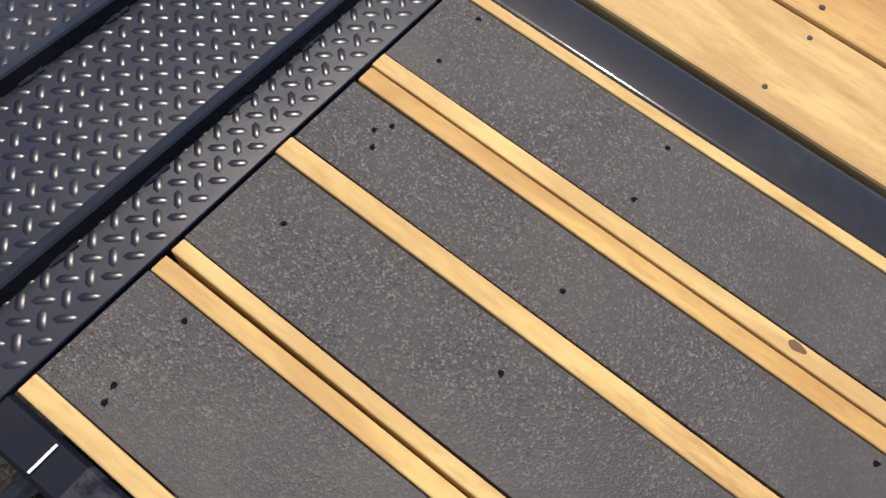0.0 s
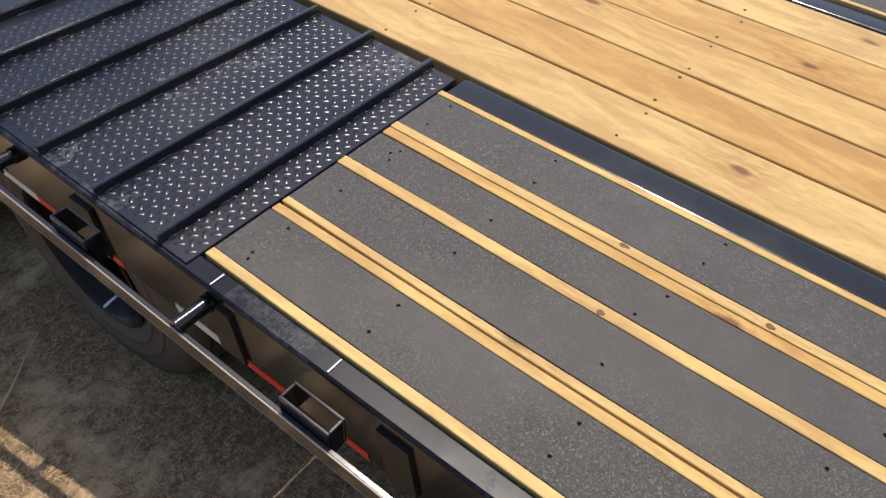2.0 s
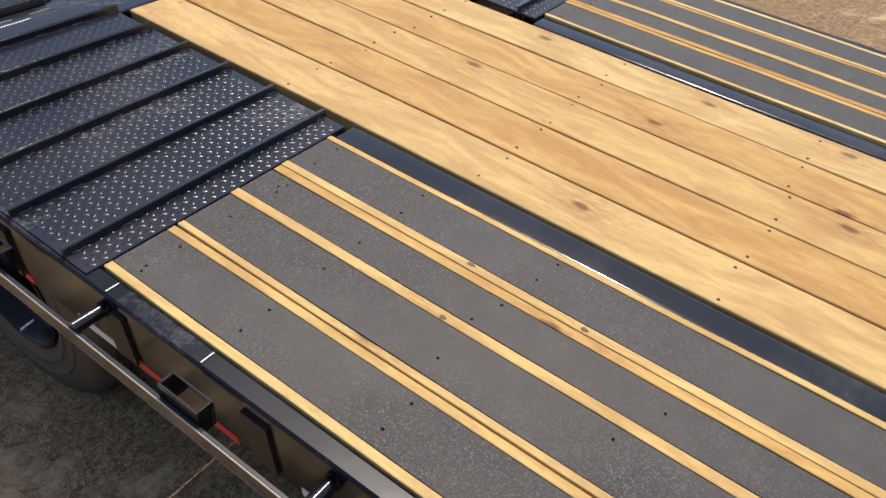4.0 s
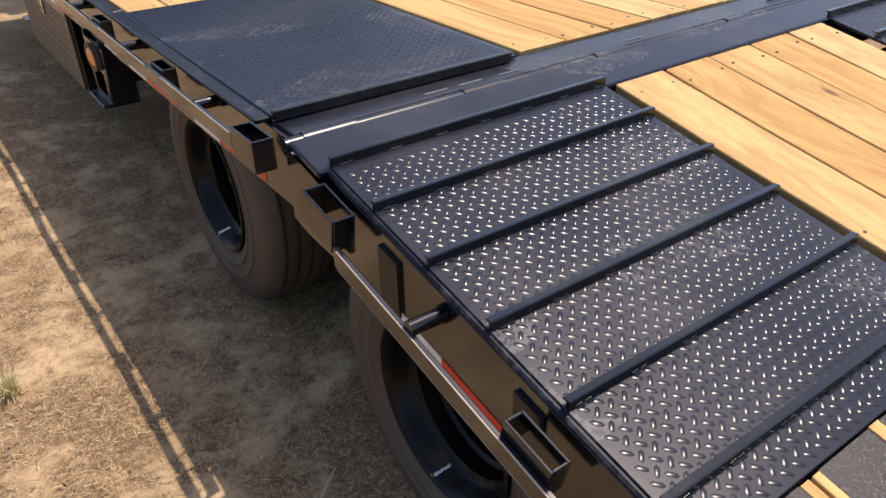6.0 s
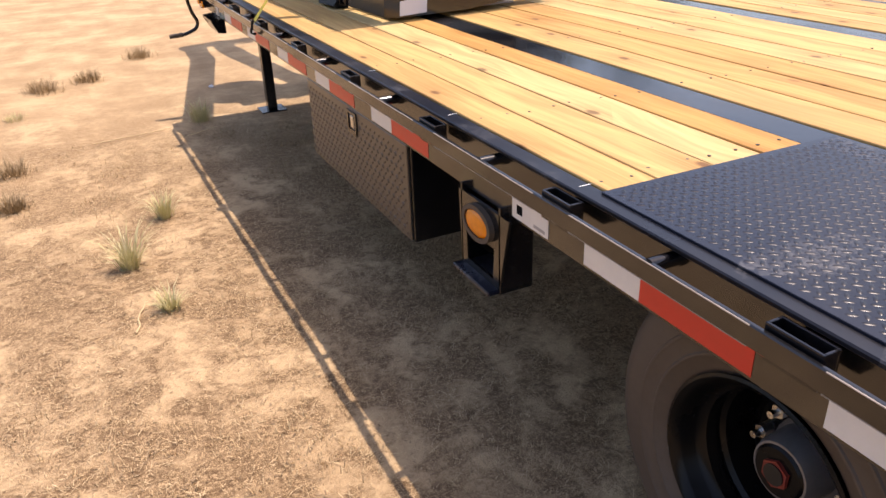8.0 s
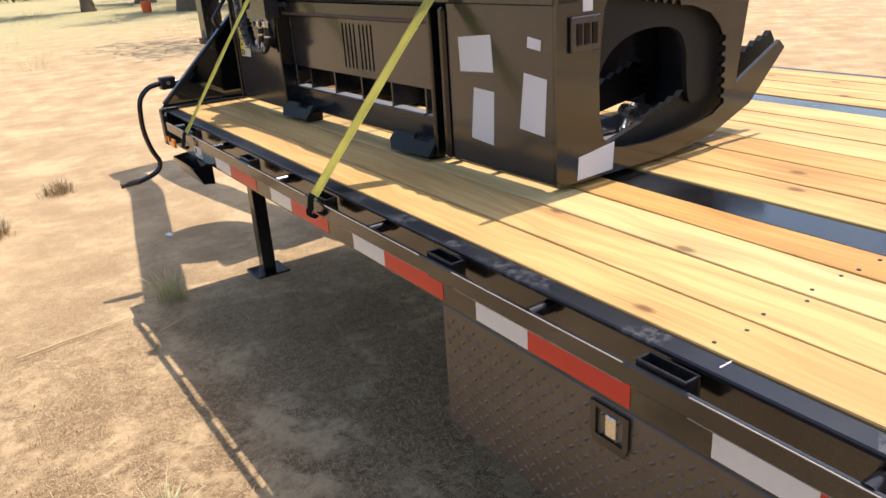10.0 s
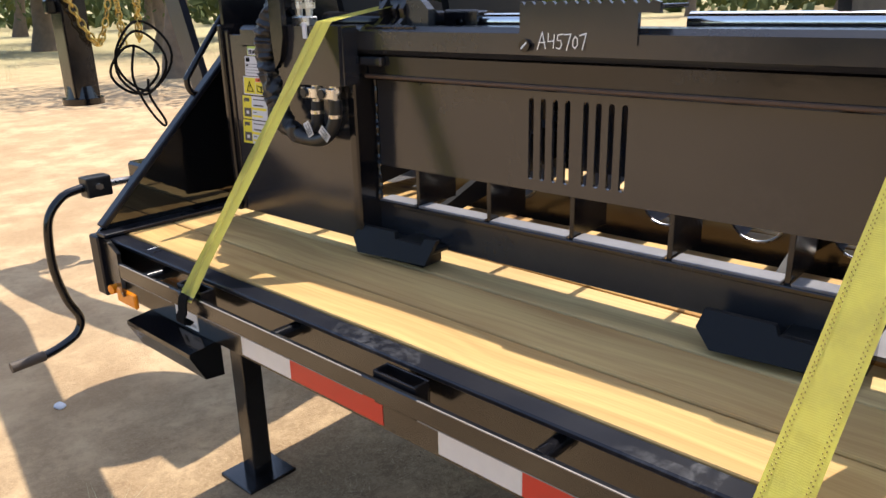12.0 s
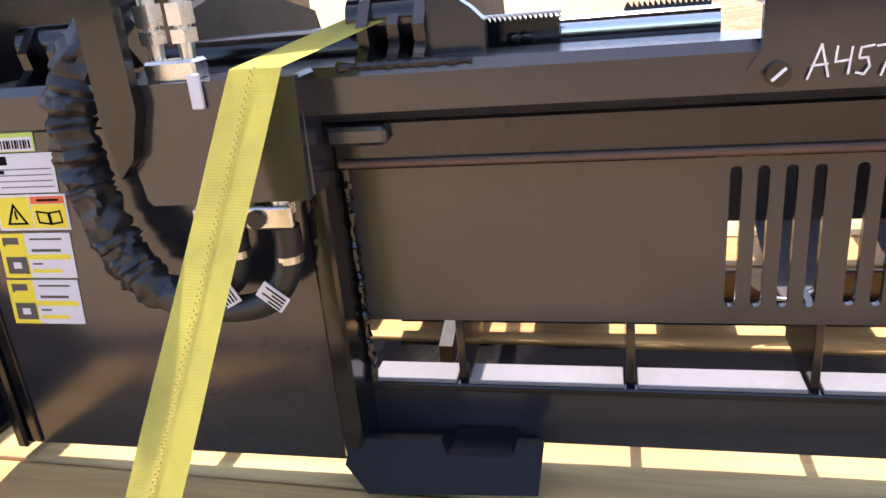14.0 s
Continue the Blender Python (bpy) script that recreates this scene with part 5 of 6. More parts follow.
def build_hydraulics():
    # folded guard block behind the strap
    bm = bmesh.new()
    plate(bm, [(1.720, 0.492), (1.735, 0.470), (1.722, 0.372), (1.716, 0.366), (1.540, 0.368), (1.536, 0.492)], [], lambda u, v, w: P(u, v, -0.058 + w), 0.010)
    guard = bpart("hose_guard", bm, PANEL, "black folded hose guard plate")
    bbox("guard_web", 1.712, 1.720, 0.368, 0.490, -0.047, 0.0, PANEL, 0.002)
    bbox("guard_web", 1.538, 1.546, 0.368, 0.490, -0.047, 0.0, PANEL, 0.002)
    bbox("guard_top", 1.540, 1.720, 0.484, 0.492, -0.047, 0.0, PANEL, 0.002)
    bm = bmesh.new()
    cyl(bm, P(1.712, 0.462, -0.066), P(1.712, 0.462, -0.057), 0.011, 16)
    bpart("cap_bolt", bm, PAINT, smooth=True)
    bm = bmesh.new()
    plate(bm, [(1.735, 0.400), (1.742, 0.46), (1.742, 0.90), (1.700, 0.90), (1.700, 0.47), (1.716, 0.42)], [], lambda u, v, w: P(u, v, -0.075 + w), 0.014)
    bpart("hose_arm", bm, PAINT, "black upright flat arm")
    for u in (1.692, 1.657):
        bm = bmesh.new()
        cyl(bm, P(u, 0.488, -0.03), P(u, 0.525, -0.03), 0.008, 12)
        cyl(bm, P(u, 0.528, -0.03), P(u, 0.541, -0.03), 0.0145, 6)
        cyl(bm, P(u, 0.545, -0.03), P(u, 0.566, -0.03), 0.0150, 6)
        cyl(bm, P(u, 0.524, -0.03), P(u, 0.60, -0.03), 0.0085, 12)
        cyl(bm, P(u, 0.586, -0.03), P(u, 0.600, -0.03), 0.0145, 6)
        cyl(bm, P(u, 0.604, -0.03), P(u, 0.625, -0.03), 0.0150, 6)
        bpart("hydraulic_fitting", bm, CHROME, "zinc plated hydraulic fitting", True)
        bm = bmesh.new()
        tube(bm, smooth_path([P(u, 0.62, -0.03), P(u, 0.75, -0.03), P(u + 0.02, 0.90, 0.02), P(u + 0.03, 1.0, 0.12)], 4), 0.013, 12)
        bpart("hose", bm, HOSE, "black rubber hydraulic hose", True)
    bbox("fitting_block", 1.645, 1.702, 0.490, 0.512, -0.045, -0.015, CHROME, 0.003, "zinc plated adaptor block")
    for u in (1.580, 1.640):
        bm = bmesh.new()
        cyl(bm, P(u, 0.370, -0.04), P(u, 0.318, -0.04), 0.0115, 14)
        cyl(bm, P(u, 0.350, -0.04), P(u, 0.362, -0.04), 0.0150, 6)
        bpart("hose_elbow", bm, CHROME, "zinc plated elbow", True)
        bm = bmesh.new()
        box(bm, (-0.057, u - 0.016, 0.336), (-0.050, u + 0.036, 0.362), 0.003)
        clamp = bpart("clamp_plate", bm, CHROME, "zinc plated clamp plate")
        bm = bmesh.new()
        cyl(bm, P(u + 0.022, 0.349, -0.062), P(u + 0.022, 0.349, -0.056), 0.010, 14)
        bpart("clamp_bolt", bm, DARK, smooth=True, parent=clamp)
    # sleeved hose hanging in a long loop
    pts = [(1.735, 0.60, 0.03), (1.751, 0.555, -0.02), (1.777, 0.513, -0.045), (1.794, 0.467, -0.05), (1.795, 0.419, -0.05), (1.791, 0.374, -0.05), (1.778, 0.321, -0.05), (1.748, 0.273, -0.05), (1.711, 0.252, -0.05), (1.664, 0.242, -0.05), (1.615, 0.249, -0.048), (1.588, 0.278, -0.044), (1.580, 0.312, -0.040), (1.580, 0.335, -0.040)]
    path = smooth_path([P(*p) for p in pts], 14)
    rnd = random.Random(2)
    bm = bmesh.new()
    rad = []
    for i, p in enumerate(path):
        s = i / (len(path) - 1)
        rad.append((0.0235 + 0.0010 * math.sin(i * 1.15) + rnd.uniform(-0.0018, 0.0018)) if s < 0.52 else 0.0235 - 0.0085 * min(1, (s - 0.52) * 6))
    tube(bm, path, rad, 28)
    bm.normal_update()
    for v in bm.verts:
        if v.co.y > 1.70:
            q = v.co * 40
            v.co += v.normal * (0.0075 * (0.45 - 1.9 * abs(noise.noise(q + Vector((3, 1, 0))))))
            q = v.co * 60
            v.co += Vector((noise.noise(q), noise.noise(q + Vector((7, 0, 0))), 0.4 * noise.noise(q + Vector((0, 9, 0))))) * 0.005
            q = v.co * 130
            v.co += Vector((noise.noise(q), noise.noise(q + Vector((5, 0, 0))), noise.noise(q + Vector((0, 3, 0))))) * 0.0012
    bpart("hose", bm, SLEEVE, "black hydraulic hose in a crumpled woven sleeve", True)
    path2 = smooth_path([P(*p) for p in [(1.700, 0.256, -0.025), (1.668, 0.262, -0.035), (1.645, 0.285, -0.04), (1.640, 0.330, -0.04)]], 6)
    bm = bmesh.new()
    tube(bm, path2, 0.0145, 12)
    bpart("hose", bm, HOSE, "short black rubber hose", True)
    for u, v, rot, bu, bv in ((1.598, 0.262, 40, 1.581, 0.300), (1.652, 0.268, 62, 1.641, 0.306)):
        m = Matrix.Translation(P(u, v, -0.062)) @ Matrix.Rotation(radians(rot), 4, "X")
        bm = bmesh.new()
        box(bm, (-0.001, -0.017, -0.010), (0.001, 0.017, 0.010), 0.0, 1, m)
        tag = bpart("hose_tag", bm, PAPER, "white printed hose tag")
        for k in range(4):
            bm = bmesh.new()
            box(bm, (-0.0016, -0.014, -0.008 + 0.0044 * k), (-0.0008, 0.002 + 0.010 * (k % 2), -0.0062 + 0.0044 * k), 0.0, 1, m)
            bpart("tag_bar", bm, INK, parent=tag)
        bm = bmesh.new()
        lathe(bm, [(-0.004, 0.0158), (0.004, 0.0158)], 16, "z")
        bmesh.ops.transform(bm, matrix=Matrix.Translation(P(bu, bv, -0.041)), verts=bm.verts[:])
        bpart("hose_band", bm, CHROME)
    bbox("cable_tie", 1.632, 1.645, 0.466, 0.500, -0.064, -0.059, PAPER, 0.001, "pale plastic tie end")


build_hydraulics()


def build_pivots():
    def lug(u, w0, tall=0.062, t=0.012):
        out = [(w0, H + 0.010), (w0 + 0.15, H + 0.010), (w0 + 0.12, H + tall * 0.7), (w0 + 0.085, H + tall + 0.012), (w0 + 0.045, H + tall + 0.010), (w0 + 0.020, H + tall * 0.75), (w0 + 0.024, H + tall * 0.45), (w0 + 0.012, H + tall * 0.3)]
        bm = bmesh.new()
        plate(bm, out, [], lambda a, v, k: P(u + k, v, a), t)
        return bm

    for base in (1.425, 1.83, 0.10):
        for k in range(3):
            bpart("pivot_lug", lug(base + 0.030 * k, 0.004 + 0.010 * (k % 2)), PAINT, "black profiled pivot lug")
        bm = bmesh.new()
        cyl(bm, P(base - 0.012, H + 0.052, 0.065), P(base + 0.088, H + 0.052, 0.065), 0.022, 20)
        pin = bpart("pivot_pin", bm, PAINT, smooth=True)
        bm = bmesh.new()
        cyl(bm, P(base - 0.020, H + 0.052, 0.065), P(base - 0.011, H + 0.052, 0.065), 0.014, 16)
        cyl(bm, P(base - 0.024, H + 0.052, 0.065), P(base - 0.019, H + 0.052, 0.065), 0.008, 6)
        bpart("grease_cap", bm, CHROME, "worn bright pin end", parent=pin)
    # weld bead along the foot of the lugs
    bm = bmesh.new()
    rnd = random.Random(6)
    tube(bm, [P(1.515 - 0.14 * k / 30, H + 0.011, 0.004) for k in range(31)], [rnd.uniform(0.003, 0.006) for k in range(31)], 8)
    bpart("weld_bead", bm, PAINT, "rippled black weld bead", True)
    # curved jaw root beside the pivot
    bm = bmesh.new()
    plate(bm, [(1.425, H + 0.010), (1.366, H + 0.010), (1.366, H + 0.044), (1.380, H + 0.058), (1.40, H + 0.072), (1.425, H + 0.076)], [], lambda u, v, k: P(u, v, 0.035 + k), 0.02)
    bpart("jaw_root", bm, PANEL, "curved black root of the upper jaw")
    # bright rods of the cylinders lying behind the top beam
    for a, b in ((0.45, 0.86), (1.13, 1.296)):
        bm = bmesh.new()
        cyl(bm, P(a, H + 0.016, 0.14), P(b, H + 0.016, 0.14), 0.018, 20)
        bpart("cylinder_rod", bm, BRIGHT, "bright chrome hydraulic rod", True)
    for a, b in ((0.0, 0.46), (1.296, 1.80)):
        bm = bmesh.new()
        cyl(bm, P(a, H + 0.014, 0.15), P(b, H + 0.014, 0.15), 0.026, 20)
        bpart("cylinder_barrel", bm, PAINT, "black hydraulic cylinder barrel", True)


build_pivots()


def build_shell():
    # side plates with a large opening
    outer = [(0.0, 0.006), (0.0, 0.715), (0.05, 0.735), (0.20, 0.735), (0.44, 0.70), (0.62, 0.62), (0.725, H + 0.04), (0.755, 0.40), (0.72, 0.16), (0.93, 0.26), (0.96, 0.235), (0.80, 0.09), (0.62, 0.025), (0.40, 0.002), (0.08, 0.002)]
    def teeth(a, b, n, deep):
        """A toothed line from a to b; the teeth stand off to the left of the way."""
        a, b = Vector(a), Vector(b)
        d = (b - a) / n
        side = Vector((-d.y, d.x)).normalized() * deep
        return [tuple(q) for k in range(n) for q in (a + d * k, a + d * (k + 0.25) + side, a + d * (k + 0.7) + side, a + d * (k + 0.85))]

    hole = [(0.165, 0.10), (0.150, 0.16), (0.145, 0.26), (0.150, 0.34), (0.160, 0.42), (0.172, 0.444)]
    hole += teeth((0.175, 0.446), (0.455, 0.402), 8, 0.013) + [(0.50, 0.398), (0.58, 0.372), (0.625, 0.335)]
    hole += teeth((0.640, 0.310), (0.655, 0.100), 7, 0.016) + [(0.62, 0.085), (0.50, 0.065), (0.36, 0.055), (0.24, 0.062), (0.19, 0.075)]
    bm = bmesh.new()
    plate(bm, outer, [hole], lambda a, v, k: P(k, v, a), 0.012)
    bpart("side_plate", bm, SIDE, "bronze-reflecting black side plate with a big toothed opening")
    bm = bmesh.new()
    plate(bm, outer, [], lambda a, v, k: P(L - 0.012 + k, v, a), 0.012)
    bpart("side_plate", bm, PAINT, "solid black side plate")
    # inner rib with an arched opening
    arch = [(0.60, 0.13), (0.55, 0.13), (0.53, 0.20), (0.52, 0.28), (0.48, 0.335), (0.40, 0.352), (0.30, 0.345), (0.22, 0.31), (0.175, 0.25), (0.165, 0.16), (0.18, 0.03)]
    rib = [(0.11, 0.03), (0.11, H - 0.02), (0.50, H - 0.04), (0.70, 0.34), (0.69, 0.20), (0.64, 0.14)] + [(q.x, q.y) for q in smooth_path([(a, b, 0) for a, b in arch], 5)]
    bm = bmesh.new()
    plate(bm, rib, [], lambda a, v, k: P(0.030 + k, v, a), 0.014)
    bpart("inner_rib", bm, SOOT, "black inner rib with an arched opening")
    bbox("rear_wall", 0.05, 0.42, 0.02, H - 0.05, 0.012, 0.020, SOOT, 0.0)
    # bright clevises on the floor
    for u in (0.20, 0.46):
        for w in (0.30, 0.52):
            bm = bmesh.new()
            cyl(bm, P(u, 0.075, w), P(u + 0.07, 0.075, w + 0.03), 0.022, 14)
            cyl(bm, P(u + 0.02, 0.03, w - 0.03), P(u + 0.05, 0.09, w + 0.05), 0.012, 12)
            bpart("floor_clevis", bm, CHROME, "bright steel clevis lying on the floor ribs", True)
    # floor ribs, rear wall seen through the hole and curved floor
    bm = bmesh.new()
    prof = [(0.40, 0.025), (0.52, 0.022), (0.64, 0.035), (0.80, 0.09), (0.95, 0.22)]
    for (a, va), (b, vb) in zip(prof, prof[1:]):
        for k in range(10):
            u = 0.05 + 0.2 * k
            bm.faces.new([bm.verts.new(P(*q)) for q in ((u, va, a), (u + 0.125, va, a), (u + 0.125, vb, b), (u, vb, b))])
    bmesh.ops.solidify(bm, geom=bm.faces[:], thickness=0.012)
    bpart("floor_ribs", bm, SILL, "grey skeleton floor ribs")
    # dark curved shell of the upper jaws
    bm = bmesh.new()
    shell = [(0.725, 0.06), (0.735, 0.18), (0.725, 0.29), (0.69, 0.36), (0.64, 0.405)]
    for (a, va), (b, vb) in zip(shell, shell[1:]):
        bm.faces.new([bm.verts.new(P(*q)) for q in ((0.10, va, a), (L - 0.1, va, a), (L - 0.1, vb, b), (0.10, vb, b))])
    bmesh.ops.remove_doubles(bm, verts=bm.verts[:], dist=0.0005)
    bmesh.ops.solidify(bm, geom=bm.faces[:], thickness=0.010)
    bpart("jaw_shell", bm, NECK, "blue-black curved shell of the upper jaws", True)
    # unseen hoods for the raised jaws; the stepped coupler edge shapes the deck shadow
    hoods = ([(0.018, 0.040), (0.16, 0.036), (0.20, 0.044), (0.235, 0.034), (0.27, 0.044), (0.305, 0.034), (0.34, 0.044), (0.375, 0.034), (0.41, 0.044), (0.66, 0.040), (0.665, 0.046), (1.02, 0.044), (1.025, 0.052), (1.30, 0.056), (1.605, 0.048)],
             [(1.660, 0.074), (1.70, 0.060), (1.74, 0.054), (1.765, 0.044), (1.79, 0.056), (1.815, 0.042), (1.848, 0.040), (1.89, 0.080), (L - 0.016, 0.058)])
    for edge in hoods:
        a, b = edge[0][0], edge[-1][0]
        bm = bmesh.new()
        plate(bm, edge + [(b, 0.200), (a, 0.200)], [], lambda u, w, k: P(u, 0.718 - 0.10 * w + k, w), 0.012)
        bpart("jaw_hood", bm, PAINT, "black top plate of a raised grapple jaw")
    bbox("inner_tube", 0.02, L - 0.02, H - 0.09, H - 0.005, 0.086, 0.15, PAINT, 0.01)
    bbox("floor_plate", 0.02, 0.50, 0.006, 0.014, 0.05, 0.66, SILL, 0.0, "grey floor plate inside the side opening")
    # serrated jaws, two sets
    for u in (0.28, 0.62, 1.42, 1.76):
        bm = bmesh.new()
        out = [(0.16, H + 0.07), (0.30, H + 0.10), (0.60, H + 0.04), (0.72, 0.30), (0.73, 0.10)]
        n = 11
        a, b = Vector((0.70, 0.06)), Vector((0.56, H - 0.10))
        for k in range(n):
            p = a.lerp(b, k / n)
            out += [(p.x - 0.012, p.y + 0.008), (p.x + 0.012, p.y + 0.018)]
        a, b = Vector((0.54, H - 0.08)), Vector((0.16, H - 0.01))
        for k in range(n):
            p = a.lerp(b, k / n)
            out += [(p.x, p.y + 0.015), (p.x - 0.010, p.y - 0.014)]
        plate(bm, out, [], lambda s, v, k: P(u + k, v, s), 0.02)
        bpart("upper_jaw", bm, SOOT, "black curved jaw with a serrated edge")
        bm = bmesh.new()
        out = [(0.20, 0.03), (0.90, 0.12), (0.98, 0.26)]
        a, b = Vector((0.96, 0.27)), Vector((0.36, 0.10))
        for k in range(14):
            p = a.lerp(b, k / 14)
            out += [(p.x - 0.006, p.y + 0.022), (p.x - 0.026, p.y + 0.004)]
        plate(bm, out + [(0.20, 0.06)], [], lambda s, v, k: P(u + 0.05 + k, v, s), 0.02)
        bpart("lower_tine", bm, SOOT, "black lower tine with a serrated edge")
    bm = bmesh.new()
    out = [(0.20, 0.03), (0.62, 0.03), (0.84, 0.11), (0.985, 0.25)]
    a, b = Vector((0.965, 0.262)), Vector((0.36, 0.085))
    for k in range(16):
        p = a.lerp(b, k / 16)
        out += [(p.x - 0.006, p.y + 0.020), (p.x - 0.024, p.y + 0.004)]
    plate(bm, out + [(0.20, 0.055)], [], lambda s, v, k: P(0.050 + k, v, s), 0.02)
    bpart("lower_tine", bm, SOOT, "black lower tine with a serrated edge")
    # outside trim of the side plate: badge and labels
    bbox("badge_plate", -0.010, -0.001, 0.328, 0.412, 0.040, 0.140, PANEL, 0.003, "raised black badge plate")
    for k in range(3):
        bbox("badge_bar", -0.0125, -0.010, 0.345, 0.395, 0.056 + 0.026 * k, 0.074 + 0.026 * k, RIM, 0.001)
    bbox("paper_label", -0.0016, -0.0006, 0.42, 0.56, 0.085, 0.118, PAPER, 0.0, "tall white label with grey bars")
    bbox("label_bar", -0.0024, -0.0017, 0.50, 0.535, 0.094, 0.108, INK, 0.0)
    bm = bmesh.new()
    plate(bm, [(0.075, 0.068), (0.205, 0.085), (0.200, 0.012), (0.070, 0.008)], [], lambda s, v, k: P(-0.0016 + k, v, s), 0.001)
    bpart("paper_label", bm, PAPER, "crumpled white paper label")


SIDE = black_paint("black side paint", base=(0.014, 0.013, 0.012), rough=(0.10, 0.18), dust=0.05, orange_peel=0.03)
build_shell()


# ---------------------------------------------------------------- tie-down straps
STITCH = plain("brown stitching", (0.50, 0.38, 0.10), 0.8)


def strap(low, fold, far, seams, width=0.060):
    """Webbing from a rail hook up over the top beam; the points are its middle line."""
    s = thing("tie_down_strap", "flat yellow ratchet strap webbing hooked on the rub rail", "strap", Matrix.Translation(low), "tie down straps")
    low, fold, far = Vector(low), Vector(fold), Vector(far)
    bm = bmesh.new()
    uvl = bm.loops.layers.uv.new("uv")
    line = [low.lerp(fold, t / 14) for t in range(15)] + [fold.lerp(far, t / 5) for t in range(1, 6)]
    across = [Vector((0.12, 1, 0)).normalized()] * len(line)
    rows, dist = [], 0.0
    for i, p in enumerate(line):
        if i:
            dist += (p - line[i - 1]).length
        a = across[i]
        sag = -0.006 * math.sin(math.pi * min(i, 14) / 14)
        twist = 0.5 + 0.5 * math.cos(math.pi * min(1, i / 14))
        q = p + Vector((sag, 0, sag)) - low
        row = []
        for k in range(5):
            o = (k / 4 - 0.5) * width
            row.append((bm.verts.new(q + a * o + Vector((0.0012 * math.cos(k * 2.2 + i), 0, 0))), (k / 4 * width, dist)))
        rows.append(row)
    for r0, r1 in zip(rows, rows[1:]):
        for k in range(4):
            f = bm.faces.new((r0[k][0], r0[k + 1][0], r1[k + 1][0], r1[k][0]))
            for lp, c in zip(f.loops, (r0[k][1], r0[k + 1][1], r1[k + 1][1], r1[k][1])):
                lp[uvl].uv = c
    bmesh.ops.solidify(bm, geom=bm.faces[:], thickness=0.0025)
    part("webbing", bm, WEB, s, "yellow ribbed webbing with a stitched seam", True)
    # stitches down the middle
    bm = bmesh.new()
    for seam in seams:
        for i in range(200):
            t = (i + 0.5) / 200
            sag = -0.006 * math.sin(math.pi * t)
            c = low.lerp(fold, t) - low + Vector((sag, 0, sag)) + Vector((0.12 * seam, seam + 0.0016 * (-1) ** i, 0)) + Vector((-0.8, 0, 0.6)) * 0.0034
            box(bm, c - Vector((0.0005, 0.0006, 0.0012)), c + Vector((0.0005, 0.0006, 0.0012)))
    tagged(part("stitching", bm, STITCH, s), kind="stuff")
    # flat hook over the rail
    bm = bmesh.new()
    prof = [(0.004, 0.010), (-0.003, 0.002), (-0.006, -0.012), (-0.007, -0.026), (-0.014, -0.036), (-0.014, -0.046), (-0.005, -0.051), (0.004, -0.047)]
    for y0, y1 in ((-0.016, -0.011), (-0.011, 0.011), (0.011, 0.016)):
        rows = [[bm.verts.new((x, y, z)) for x, z in prof] for y in (y0, y1)]
        for k in range(len(prof) - 1):
            bm.faces.new((rows[0][k], rows[0][k + 1], rows[1][k + 1], rows[1][k]))
    bmesh.ops.remove_doubles(bm, verts=bm.verts[:], dist=0.0005)
    bmesh.ops.solidify(bm, geom=bm.faces[:], thickness=0.004)
    part("flat_hook", bm, INK, s, "black flat hook", True)
    bm = bmesh.new()
    cyl(bm, (0.004, -0.03, 0.006), (0.004, 0.03, 0.006), 0.004, 10)
    part("hook_bar", bm, DARK, s)
    return s


strap((-0.066, 4.824, 0.832), BK @ P(1.571, 0.502, -0.064), BK @ P(1.490, 0.532, 0.06), (0.0,))
strap((-0.064, 3.602, 0.846), BK @ P(0.440, H + 0.020, -0.006), BK @ P(0.34, H + 0.045, 0.15), (-0.022, 0.022))

# ---------------------------------------------------------------- yard
def blades(name, material, spots, label, category, rnd):
    """Tufts: each spot is x, y, number of blades, height, spread."""
    verts, faces = [], []
    for x, y, n, h, sp in spots:
        for _ in range(n):
            a, r = rnd.uniform(0, 6.283), sp * math.sqrt(rnd.random())
            bx, by = x + r * math.cos(a), y + r * math.sin(a)
            lean, hh = rnd.uniform(0.1, 1.0), h * rnd.uniform(0.4, 1.15)
            da = a + rnd.uniform(-1.0, 1.0)
            w = rnd.uniform(0.0008, 0.0018) * (1.0 if h < 0.1 else 1.3)
            px, py = -math.sin(da) * w, math.cos(da) * w
            dx, dy = math.cos(da) * lean * hh, math.sin(da) * lean * hh
            z = lie(by) - 0.01
            b = len(verts)
            verts += [(bx - px, by - py, z), (bx + px, by + py, z), (bx + dx * 0.45 - px * 0.7, by + dy * 0.45 - py * 0.7, z + hh * 0.6), (bx + dx * 0.45 + px * 0.7, by + dy * 0.45 + py * 0.7, z + hh * 0.6), (bx + dx, by + dy, z + hh * (1.0 - 0.25 * lean))]
            faces += [(b, b + 1, b + 3, b + 2), (b + 2, b + 3, b + 4)]
    me = bpy.data.meshes.new(name)
    me.from_pydata(verts, [], faces)
    me.materials.append(material)
    return tagged(new(name, me), label, category, kind="stuff")


def mat_leaf(name, a, b, rough=0.7):
    n = Nodes(name)
    col = n.mix(n.island(), a, b)
    return n.done(col, rough, 0.0, None, 0.2)


STRAW = mat_leaf("dry straw", (0.66, 0.51, 0.31), (0.36, 0.25, 0.135))
SAGE = mat_leaf("sage green blades", (0.50, 0.46, 0.22), (0.64, 0.58, 0.36))
LEAF = mat_leaf("tree leaves", (0.05, 0.075, 0.025), (0.12, 0.14, 0.05))
BRUSH = mat_leaf("dry brown brush", (0.26, 0.18, 0.10), (0.44, 0.33, 0.19))
DEAD = mat_leaf("dark dry litter", (0.22, 0.145, 0.085), (0.36, 0.26, 0.16))


